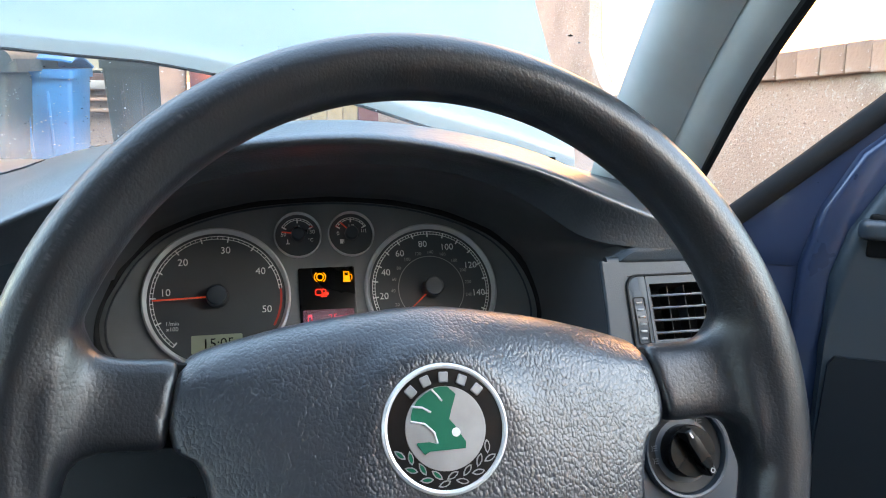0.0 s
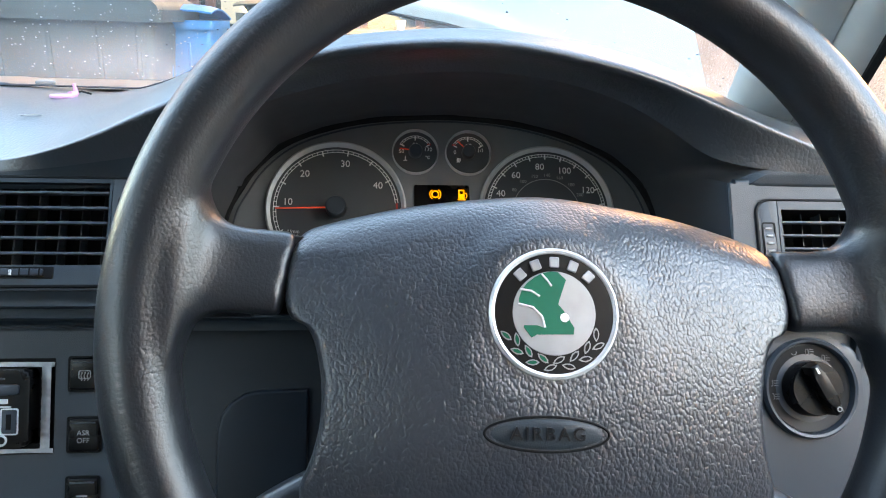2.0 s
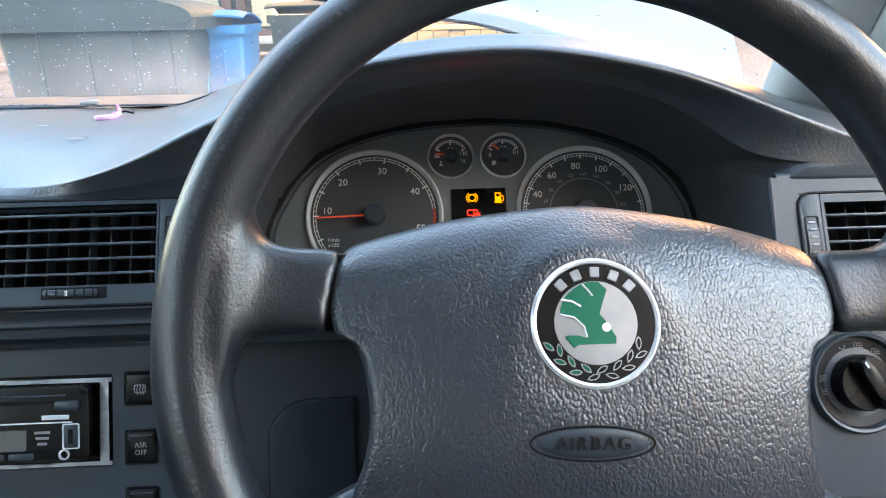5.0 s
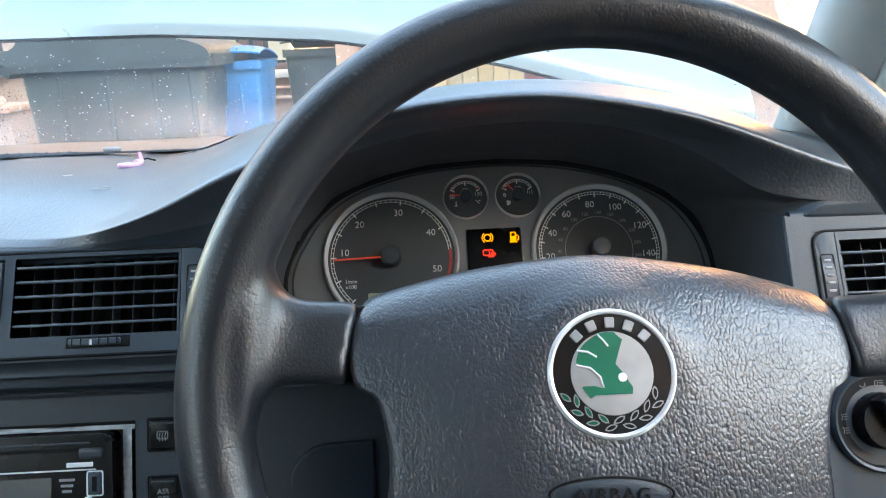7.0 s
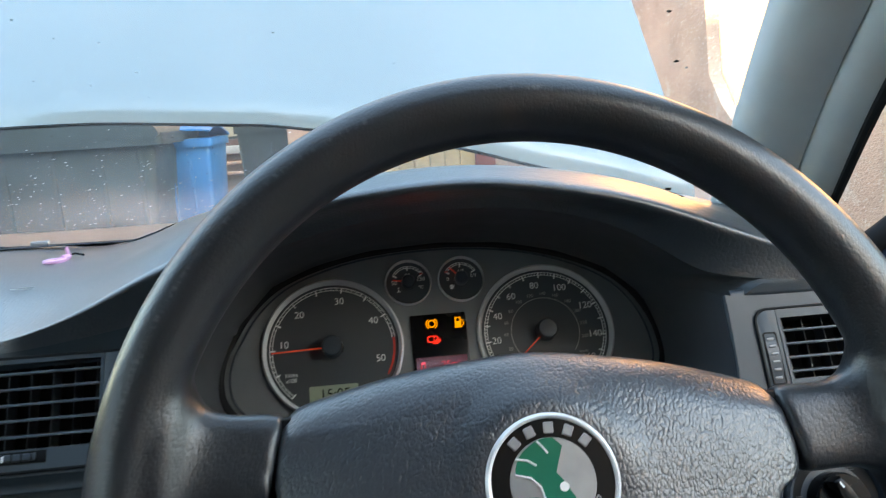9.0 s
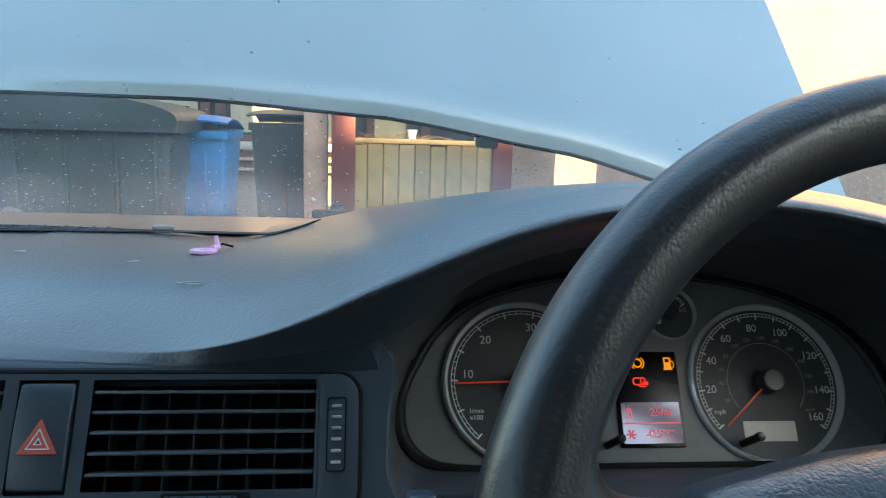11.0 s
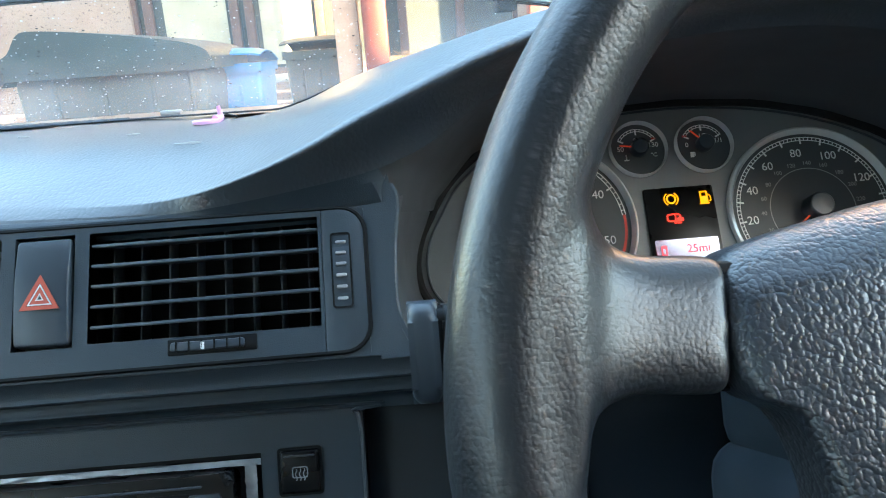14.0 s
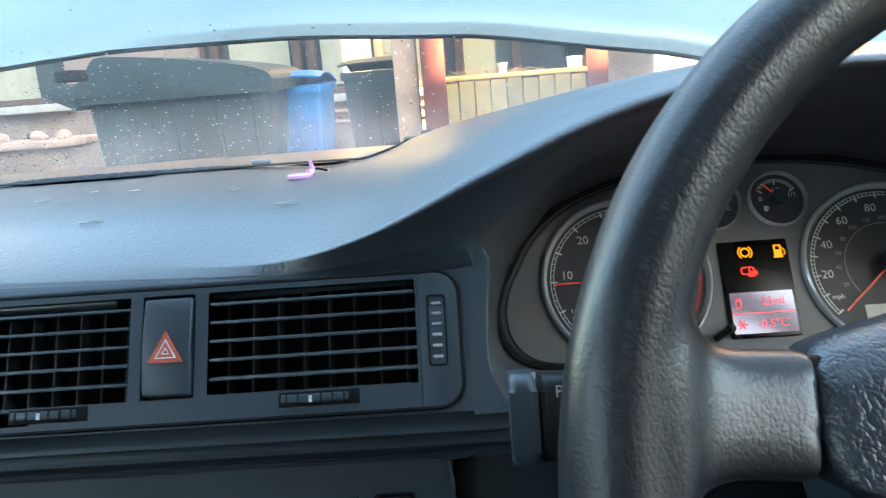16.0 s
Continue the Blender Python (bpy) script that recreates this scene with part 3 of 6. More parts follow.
def straight(pts, n):
    """n + 1 points on the straight pieces between pts."""
    P, k = [Vector(p) for p in pts], len(pts) - 1
    return [P[min(int(i / n * k), k - 1)].lerp(P[min(int(i / n * k), k - 1) + 1], i / n * k - min(int(i / n * k), k - 1)) for i in range(n + 1)]


cols[3] = [a.lerp(b, 0.6) for a, b in zip(cols[3], straight([s[3] for s in HOOD], 90))]
cols.append(straight([s[4] for s in HOOD], 90))


def hood_section(i):
    b, c, r, f, z = (col[i] for col in cols)
    w = max(0.0, min(1.0, (i - 13) / 12))
    q1 = c.lerp(b, 0.45) + Vector((0, 0, (c.z - b.z) * (0.22 - 0.5 * (1 - w * w * (3 - 2 * w)))))
    back = spline([b, q1, c, c.lerp(r, 0.55) + Vector((0, 0, (c.z - r.z) * 0.30)), r], 40)
    deep = max(0.0, min(1.0, (r.z - 0.985) / 0.03))
    lip = [r, r + Vector((0, -0.001 * deep, -0.005 * deep)), r.lerp(f, 0.6), f]
    return back, spline(lip, 22)


def even(sec, n):
    """Points at even steps along a section."""
    run = [0.0]
    for a, b in zip(sec, sec[1:]):
        run.append(run[-1] + (b - a).length)
    q = np.linspace(0, run[-1], n + 1)
    return np.stack([np.interp(q, run, [p[k] for p in sec]) for k in range(3)], 1)


def pad_z(x, y):
    rows = sorted((p.y, p.z) for p in (top_fn((x - MID + 0.82) / 1.64, k / 44) for k in range(40)))
    ys, zs = zip(*rows)
    return float(np.interp(y, ys, zs))


def hood_row(i):
    """One section of the arch, its corner rounded; the far left end runs out into the top pad."""
    w = min(1.0, max(0.0, i - 3) / 11)
    w = w * w * (3 - 2 * w)
    back, lip = hood_section(i)
    if w < 1:
        fade = lambda p: Vector((p.x, p.y, pad_z(p.x, p.y) + (p.z - pad_z(p.x, p.y)) * w))
        back, lip = [fade(p) for p in back], [fade(p) for p in lip]
    P = np.concatenate([even(back, 150), even(lip, 24)[1:]])
    for _ in range(5):
        P[1:-1] = 0.5 * P[1:-1] + 0.25 * (P[:-2] + P[2:])
    return P


grid = np.array([hood_row(i) for i in range(91)])
for _ in range(7):
    grid[1:-1] = 0.5 * grid[1:-1] + 0.25 * (grid[:-2] + grid[2:])
grid[:20, :-2, 2] += 0.0011 * (1 - np.arange(20) / 20)[:, None]
secs = [[Vector(p) for p in row] for row in grid]
ns = len(secs[0]) - 1
dash_part("binnacle_hood", sheet(lambda u, v: secs[round(u * 90)][round(v * ns)], 90, ns), M["dash"], "arched hood over the instruments")


def liner_fn(u, v):
    """From the hood's inner lip down to the rim of the instruments."""
    i = round(u * 90)
    a, z = secs[i][-1], cols[4][i]
    p = a.lerp(z, v) + Vector((0, 0, 0.006 * math.sin(math.pi * v) * min(1.0, (z - a).length / 0.08)))
    return p + Vector((0, 0.003, -0.006)) * max(0.0, v - 0.95) * 20


# roots take the paler fascia colour, which paints the light on this fillet
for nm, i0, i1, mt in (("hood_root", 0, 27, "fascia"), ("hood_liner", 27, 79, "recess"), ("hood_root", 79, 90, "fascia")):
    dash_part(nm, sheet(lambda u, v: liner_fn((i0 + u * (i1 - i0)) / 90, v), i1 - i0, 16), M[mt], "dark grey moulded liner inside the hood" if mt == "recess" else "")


OPEN = [(-0.2020, 0.1965, 0.9640), (-0.2060, 0.1850, 0.9430), (-0.2065, 0.1720, 0.9190), (-0.1985, 0.1620, 0.9020), (-0.168, 0.160, 0.8990), (0.0, 0.160, 0.8990), (0.130, 0.160, 0.8990), (0.158, 0.162, 0.902), (0.166, 0.172, 0.919), (0.167, 0.185, 0.943), (0.167, 0.1965, 0.964)]
BACK = [BZ(-0.166, 0.016), BZ(-0.1765, -0.012), BZ(-0.1765, -0.038), BZ(-0.164, -0.0525), BZ(-0.136, -0.0585), BZ(0.0, -0.0585), BZ(0.140, -0.0585), BZ(0.168, -0.0525), BZ(0.181, -0.038), BZ(0.182, -0.012), BZ(0.174, 0.020)]
oa, ob_ = spline(OPEN, 80), spline(BACK, 80)


def recess_fn(u, v):
    i = round(u * 80)
    a, b = oa[i], ob_[i]
    w = v ** 1.35
    p = a.lerp(b, w)
    p.y = a.y + (b.y - a.y) * (v ** 0.8)
    return p


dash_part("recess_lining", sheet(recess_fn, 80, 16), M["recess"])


def holed(x0, y0, x1, y1, holes, z0, z1, bm=None):
    """A slab with rectangular openings (ax, ay, bx, by) that go through it."""
    bm = bm or bmesh.new()
    xs = sorted({x0, x1, *(h[0] for h in holes), *(h[2] for h in holes)})
    ys = sorted({y0, y1, *(h[1] for h in holes), *(h[3] for h in holes)})
    full = {}
    for i in range(len(xs) - 1):
        for j in range(len(ys) - 1):
            cx, cy = (xs[i] + xs[i + 1]) / 2, (ys[j] + ys[j + 1]) / 2
            full[i, j] = not any(h[0] < cx < h[2] and h[1] < cy < h[3] for h in holes)
    vs = {}

    def V(i, j, z):
        if (i, j, z) not in vs:
            vs[i, j, z] = bm.verts.new((xs[i], ys[j], z))
        return vs[i, j, z]
    for (i, j), on in full.items():
        if not on:
            continue
        bm.faces.new((V(i, j, z1), V(i + 1, j, z1), V(i + 1, j + 1, z1), V(i, j + 1, z1)))
        bm.faces.new((V(i, j, z0), V(i, j + 1, z0), V(i + 1, j + 1, z0), V(i + 1, j, z0)))
        for di, dj, a, b in ((-1, 0, (i, j), (i, j + 1)), (1, 0, (i + 1, j + 1), (i + 1, j)), (0, -1, (i + 1, j), (i, j)), (0, 1, (i, j + 1), (i + 1, j + 1))):
            if not full.get((i + di, j + dj), False):
                bm.faces.new((V(*a, z0), V(*a, z1), V(*b, z1), V(*b, z0)))
    return bm


dash_part("fascia", holed(MID - 0.80, -0.068, 0.283, 0.0060, [(-0.5185, -0.0665, -0.2195, 0.003), (-0.2130, -0.068, 0.1795, 0.0060), (0.1835, -0.064, 0.2825, -0.0055)], -0.012, -0.0015), M["fascia"], "", PANEL)

for pts in ([(-0.2160, 0.0190), (-0.2070, 0.0190), (-0.2035, 0.0055), (-0.2062, -0.0193), (-0.2065, -0.0467), (-0.1985, -0.066), (-0.170, -0.0694), (-0.2150, -0.0700)], [(0.1850, 0.0055), (0.1675, 0.0055), (0.1670, -0.0193), (0.1660, -0.0467), (0.158, -0.066), (0.128, -0.0694), (0.1850, -0.0700)]):
    dash_part("corner_web", prism(pts if pts[0][0] > 0 else pts[::-1], -0.004, -0.0012), M["fascia"], "", PANEL)

# rounded folds round the mouth of the binnacle and along the fascia's top
for pts in ([(-0.2060, 0.0140), (-0.2035, 0.0055), (-0.2062, -0.0193), (-0.2065, -0.0467), (-0.1985, -0.0660), (-0.170, -0.0690)], [(0.1690, 0.0060), (0.1676, 0.0020), (0.1672, -0.0193), (0.1662, -0.0467), (0.1582, -0.0660), (0.128, -0.0690)]):
    dash_part("mouth_fold", tube(spline([(x, y, -0.0034) for x, y in pts], 30), 0.0020, 10), M["fascia"], "", PANEL)
dash_part("top_fold", tube([(0.1715, 0.0060, -0.0055), (0.20, 0.0062, -0.0055), (0.282, 0.0062, -0.0055)], 0.0042, 14), M["fascia"], "", PANEL)

# under the vents: a rounded ledge, a groove and the lower faces
LOWER = [(0.1640, 0.9020), (0.1642, 0.8975), (0.1645, 0.8930), (0.1640, 0.8900), (0.1630, 0.8880), (0.1672, 0.8864), (0.1700, 0.8842), (0.1690, 0.8825), (0.1678, 0.8806), (0.1665, 0.8792), (0.1680, 0.8775), (0.1735, 0.8750), (0.1765, 0.8715), (0.1760, 0.866)]
low_line = spline([(0, *p) for p in LOWER], 42)
dash_part("ledge", sheet(lambda u, v: low_line[round(v * 42)] + Vector((MID - 0.8 + 1.452 * u, 0, 0)), 4, 42), M["fascia"])
CONSOLE = axes_m((0, 0.170, 0.85), (1, 0, 0), (0, 0.35, 0.937))
FLOOR_Y = -0.33
dash_part("console_face", holed(MID - 0.14, FLOOR_Y, -0.2290, 0.0185, [(-0.4605, -0.0606, -0.2785, 0.0), (-0.2697, -0.0206, -0.2498, 0.0004), (-0.2697, -0.0594, -0.2498, -0.0381), (-0.2697, -0.0965, -0.2498, -0.0757)], -0.012, 0.0), M["fascia"], "", CONSOLE)
edge = [(-0.52, 0.0195, 0.001), (-0.24, 0.0195, 0.001), (-0.2325, 0.0165, 0.001), (-0.2292, 0.009, 0.001), (-0.2287, -0.03, 0.001), (-0.2287, -0.3, 0.001)]
dash_part("console_edge", tube(spline(edge, 30), 0.0011, 8), M["trim"], "", CONSOLE)
# panel under the column, its shade painted by the darker plastic
dash_part("lower_panel", box((-0.02, -0.155, -0.018), (0.418, 0.36, 0.012), 0.003, 2), M["lower"], "", CONSOLE)
dash_part("lower_panel", box((0.252, -0.14, -0.022), (0.122, 0.40, 0.012), 0.003, 2), M["fascia"], "", CONSOLE)
dash_part("lower_panel", box((-0.83, -0.14, -0.016), (0.62, 0.40, 0.012), 0.003, 2), M["fascia"], "", CONSOLE)
# knee cover beside the column, with a rounded corner
knee = [(-0.119, -0.30), (-0.119, -0.0225), (-0.152, -0.0233), (-0.1615, -0.0255), (-0.1700, -0.0310), (-0.1760, -0.0395), (-0.1785, -0.0500), (-0.179, -0.30)]
dash_part("knee_cover", prism(knee, -0.012, -0.006, 0.0028, 3), M["lower"], "", CONSOLE)
# demister slot in the top pad
hood_pts = np.array([tuple(p) for sec in secs for p in sec[:150:2]])


def surf_z(x, y):
    """Height of the dashboard's top, hood included."""
    d = np.hypot(hood_pts[:, 0] - x, hood_pts[:, 1] - y)
    near = np.argsort(d)[:4]
    w = 1 / (d[near] + 1e-4)
    z = float((hood_pts[near, 2] * w).sum() / w.sum())
    return max(pad_z(x, y), z) if d[near[0]] < 0.012 else pad_z(x, y)


DZ = pad_z(-0.44, 0.464)
demist = thing("demister_grille", pose(-0.44, 0.464, DZ), "black slotted demister grille let into the dashboard top", "grille")
slot_line = spline([(-0.185, 0.001, 0), (-0.13, 0.006, 0), (-0.06, 0.006, 0), (0, 0.001, 0), (0.06, -0.002, 0), (0.12, -0.006, 0), (0.184, -0.012, 0)], 60)


def slot_pt(i, off, lift):
    p = slot_line[i]
    taper = min(1.0, i / 8 + 0.1) * (1.0 if i < 18 else max(0.32, 1 - (i - 18) / 30)) * min(1.0, (60 - i) / 4 + 0.15)
    y = p.y + off * taper
    return Vector((p.x, y, max(surf_z(p.x - 0.44, 0.464 + y), pad_z(p.x - 0.44, 0.464 + y) + 0.0011) - DZ + lift))


part("slot", sheet(lambda u, v: slot_pt(round(u * 60), (v - 0.5) * 0.034, 0.0010), 60, 2, 0.0008), M["dark"], demist)
part("edge", tube([slot_pt(i, -0.0172, 0.0010) for i in range(1, 60)], 0.0008, 6), M["trim"], demist, "paler front edge")
for off in (-0.0080, 0.0, 0.0080):
    part("bar", tube([slot_pt(i, off, 0.0016) for i in range(3, 34)], 0.0005, 6), M["slat"], demist)
for k in range(14):
    p = slot_pt(3 + round(k * 28 / 13), 0, 0.0014)
    part("rib", box(tuple(p), (0.0012, 0.024, 0.0010)), M["fascia"], demist)
part("clip", box(tuple(slot_pt(39, 0.002, 0.0035)), (0.017, 0.007, 0.0045), 0.0015), M["grey"], demist, "small grey clip")


# ---- air vents ----
def air_vent(name, x0, x1, y0, y1, ribs, label, thumb=None, depth=0.035, m=PANEL):
    v = thing(name, m @ T((x0 + x1) / 2, (y0 + y1) / 2), label, "air vent", "dashboard air vents")
    w, h = x1 - x0, y1 - y0
    # housing and back plate carry the vent's inner shade in their colour
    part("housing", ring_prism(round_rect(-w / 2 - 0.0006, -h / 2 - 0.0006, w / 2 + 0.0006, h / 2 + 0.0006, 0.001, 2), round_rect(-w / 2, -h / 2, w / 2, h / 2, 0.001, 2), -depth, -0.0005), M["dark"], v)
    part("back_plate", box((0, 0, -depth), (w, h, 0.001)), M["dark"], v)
    for i in range(5 if h > 0.045 else 4):
        y = h / 2 - (0.0052 if h > 0.045 else 0.0078) - (0.0097 if h > 0.045 else 0.00915) * i
        part("slat", box((0, 0, 0), (w - 0.001, 0.0017, 0.012), 0.0006, 2, T(0, y, -0.0068) @ Matrix.Rotation(radians(9), 4, "X")), M["slat"], v)
    for i in range(ribs):
        x = -w / 2 + w / ribs * (i + 0.5)
        part("rib", box((x, 0, -0.0180), (0.0008, h, 0.012), 0.0002, 1), M["trim"], v)
    if thumb:
        t = part("slider_slot", box((thumb[0], thumb[1], -0.0004), (0.041, 0.0075, 0.002), 0.0006), M["dark"], v)
        wheel = part("thumb_slider", box((thumb[0] - 0.002, thumb[1], 0.0012), (0.034, 0.0044, 0.0022), 0.0012), M["trim"], v)
        for k in range(6):
            part("notch", box((thumb[0] - 0.016 + k * 0.0058, thumb[1], 0.0024), (0.0007, 0.0042, 0.0006)), M["dark"], wheel)
        part("mark", box((thumb[0] - 0.004, thumb[1] - 0.0003, 0.0024), (0.0016, 0.0034, 0.0006)), M["white"], wheel)
    return v


def adjuster(name, x0, x1, y0, y1, label):
    v = thing(name, PANEL @ T((x0 + x1) / 2, (y0 + y1) / 2), label, "thumbwheel", "vent thumbwheels")
    w, h = x1 - x0, y1 - y0
    part("surround", ring_prism(round_rect(-w / 2 - 0.0008, -h / 2 - 0.0008, w / 2 + 0.0008, h / 2 + 0.0008, 0.0016, 3), round_rect(-w / 2, -h / 2, w / 2, h / 2, 0.0012, 3), -0.001, 0.0006), M["dark"], v)
    part("wheel", sheet(lambda a, b: Vector(((a - 0.5) * w, (b - 0.5) * h, 0.0012 - 0.0028 * (2 * b - 1) ** 2)), 2, 14), M["trim"], v)
    for k in range(6):
        y = h * (0.5 - (k + 0.7) / 6.4)
        z = 0.0016 - 0.0028 * (2 * y / h) ** 2
        part("grip", box((0, y, z), (w * 0.62, 0.0016, 0.0012), 0.0004, 1), M["grey"], v)
    return v


panel_holes = [(-0.4945, -0.0535, -0.3900, 0.0), (-0.3835, -0.0535, -0.3557, 0.0), (-0.3490, -0.0525, -0.2415, 0.0), (-0.505, -0.0625, -0.44, -0.0552)]
cvp = thing("centre_vent_panel", PANEL, "matt black panel holding the two centre vents", "panel")
part("panel", holed(-0.5180, -0.0655, -0.2400, 0.0035, panel_holes, -0.010, 0.0), M["fascia"], cvp)
endcap = [(-0.2400, -0.0655)] + [(-0.2320 + 0.0122 * math.cos(radians(a)), -0.0535 + 0.0120 * math.sin(radians(a))) for a in range(-90, 1, 15)] + [(-0.2318 + 0.0120 * math.cos(radians(a)), -0.0085 + 0.0120 * math.sin(radians(a))) for a in range(0, 91, 15)] + [(-0.2400, 0.0035)]
part("panel_end", prism(endcap, -0.010, 0.0, 0.0008), M["fascia"], cvp)
seam = [(-0.518, 0.0043, -0.0006)] + [(x * 1.0 + 0.0006, y, -0.0006) for x, y in endcap[:0:-1]] + [(-0.518, -0.0661, -0.0006)]
part("seam", tube(seam, 0.0012, 6), M["dark"], cvp)
air_vent("air_vent", -0.3490, -0.2415, -0.0525, 0.0, 8, "black horizontal-slat vent beside the instrument binnacle", (0.0035, -0.0310))
air_vent("air_vent", -0.4945, -0.3900, -0.0535, 0.0, 8, "black horizontal-slat vent on the passenger side of the hazard switch", (0.012, -0.0310))
adjuster("vent_thumbwheel", -0.2350, -0.2270, -0.0443, -0.0097, "ribbed black thumbwheel with pale marks beside a vent")
rvp = thing("side_vent_panel", PANEL, "satin black surround of the driver's side vent", "panel")
part("panel", holed(0.1990, -0.0635, 0.2820, -0.0062, [(0.2012, -0.0535, 0.272, -0.0125)], -0.010, 0.0), M["fascia"], rvp)
rcap = [(0.1990, -0.0062)] + [(0.1935 - 0.0095 * math.cos(radians(a)), -0.0157 + 0.0095 * math.sin(radians(a))) for a in range(90, -1, -15)] + [(0.184, -0.0635), (0.1990, -0.0635)]
part("panel_end", prism(rcap, -0.010, 0.0, 0.0008), M["fascia"], rvp)
part("seam", tube([(x - 0.0004, y + 0.0004, -0.0004) for x, y in [(0.2820, -0.0062)] + rcap[:-1]], 0.0011, 6), M["dark"], rvp)
part("corner_fill", box((0.1880, -0.0120, -0.0062), (0.010, 0.0130, 0.0080)), M["fascia"], rvp)
air_vent("air_vent", 0.2012, 0.272, -0.0535, -0.0125, 5, "black slatted side vent at the driver's door")
adjuster("vent_thumbwheel", 0.1872, 0.1950, -0.0555, -0.0225, "ribbed black thumbwheel at the driver's side vent")

part("corner_fill", box((-0.2270, -0.031, -0.0067), (0.0148, 0.0712, 0.0100)), M["fascia"], cvp)

# hazard switch
haz = thing("hazard_switch", PANEL @ T(-0.3696, -0.0268), "tall black hazard switch with a red triangle", "switch")
# dark sheet that paints the shade in the gap round the rocker
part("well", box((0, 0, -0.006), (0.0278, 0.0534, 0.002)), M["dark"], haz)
bm = prism(round_rect(-0.0126, -0.0251, 0.0126, 0.0251, 0.0018, 4), -0.005, 0.0008, 0.0011, 3)
bmesh.ops.bisect_plane(bm, geom=bm.verts[:] + bm.edges[:] + bm.faces[:], plane_co=(0, 0, 0), plane_no=(0, 1, 0))
for k in (-0.018, -0.009, 0.009, 0.018):
    bmesh.ops.bisect_plane(bm, geom=bm.verts[:] + bm.edges[:] + bm.faces[:], plane_co=(0, k, 0), plane_no=(0, 1, 0))
for p in bm.verts:
    if p.co.z > -0.002:
        p.co.z += 0.0022 * math.cos(p.co.y / 0.0502 * math.pi)
part("rocker", bm, M["trim"], haz)
tri = lambda r: [(r * math.cos(radians(a)) * 0.97, r * math.sin(radians(a)) - 0.0030) for a in (90, 210, 330)]
part("triangle", ring_prism(tri(0.0108), tri(0.0072), 0.0028, 0.0036), M["hazred"], haz, "faded red triangle outline")
part("triangle_line", ring_prism(tri(0.0066), tri(0.0056), 0.0028, 0.0036), M["white"], haz)
part("triangle_core", ring_prism(tri(0.0054), tri(0.0024), 0.0028, 0.0035), M["hazred"], haz)
part("triangle_core_line", ring_prism(tri(0.0023), tri(0.0015), 0.0028, 0.0036), M["white"], haz)

# ---- instrument cluster ----
clu = thing("instrument_cluster", CLUSTER, "dark grey instrument cluster with four chrome-ringed dials, warning lamps lit", "instrument cluster")
bez = [(0.0, -0.0585), (-0.100, -0.0585), (-0.136, -0.0580), (-0.1617, -0.0528), (-0.1757, -0.0387), (-0.1795, -0.0200), (-0.1760, -0.002), (-0.1692, 0.0120), (-0.1554, 0.0345), (-0.1319, 0.0557), (-0.0986, 0.0700), (-0.055, 0.0795), (0.005, 0.0830), (0.06, 0.0785), (0.105, 0.0675), (0.142, 0.0510), (0.1646, 0.0318), (0.179, 0.0064), (0.1845, -0.0200), (0.181, -0.0387), (0.167, -0.0528), (0.140, -0.0580), (0.100, -0.0585), (0.0, -0.0585)]
bez_s = [(p.x, p.y) for p in spline([(x, y, 0) for x, y in bez], 110)]
part("plate", prism([(x * 1.02, y * 1.02) for x, y in bez_s], -0.012, -0.003), M["plate"], clu)
part("bezel_seal", tube([(x * 0.992, y * 0.985, 0.0015) for x, y in bez_s], 0.0030, 8), M["rubber"], clu)
part("bezel_line", tube([(x * 0.955, y * 0.945, -0.002) for x, y in bez_s], 0.0009, 6), M["trim"], clu)


def dial(name, c, r, label):
    d = part(name, lathe([(r * 0.93, -0.0034), (r * 0.95, -0.0005), (r * 0.975, 0.0022), (r, 0.0010), (r * 1.01, -0.0030)], 72), M["chrome"], clu, label)
    d.location = (c[0], c[1], 0)
    part("face", lathe([(0, -0.0029), (r * 0.94, -0.0029)], 64), M["face"], d)
    return d


def scale_ring(d, r, a0, a1, steps, red_from=None, w=0.0011):
    """Double-line scale with ticks from angle a0 to a1, in degrees."""
    def arc(b0, b1, rr, ww):
        k = max(6, int(abs(b1 - b0) / 4))
        bm = bmesh.new()
        q = []
        for i in range(k + 1):
            a = radians(b0 + (b1 - b0) * i / k)
            q.append((bm.verts.new(((rr - ww / 2) * math.cos(a), (rr - ww / 2) * math.sin(a), -0.0026)), bm.verts.new(((rr + ww / 2) * math.cos(a), (rr + ww / 2) * math.sin(a), -0.0026))))
        for (p0, p1), (q0, q1) in zip(q, q[1:]):
            bm.faces.new((p0, p1, q1, q0))
        return bm
    end = red_from if red_from is not None else a1
    bm = arc(a0, end, r, 0.00055)
    join(bm, arc(a0, end, r - w * 2.0, 0.00055))
    for i in range(steps + 1):
        a = a0 + (a1 - a0) * i / steps
        if (a - end) * (a1 - a0) > 0:
            continue
        long = i % 5 == 0
        box((r - w - (0.0012 if long else 0), 0, -0.0026), (w * 2 + (0.0026 if long else 0), 0.0011 if long else 0.0005, 0.0002), m=RZ(a), bm=bm)
    part("scale", bm, M["white"], d, smooth=False)
    if red_from is not None:
        bm = arc(red_from, a1, r - w, 0.0017)
        part("red_zone", bm, M["redp"], d, "red warning sector", smooth=False)


def needle(d, a, length, hub, zt=0.006, w=0.0011):
    n = part("needle", box((length / 2, 0, 0.0022), (length, w, 0.0008), m=RZ(a)), M["needle"], d, "thin red needle")
    part("hub", lathe([(hub, -0.002), (hub * 0.97, zt - 0.001), (hub * 0.85, zt), (0, zt + 0.0004)], 32), M["trim"], n)


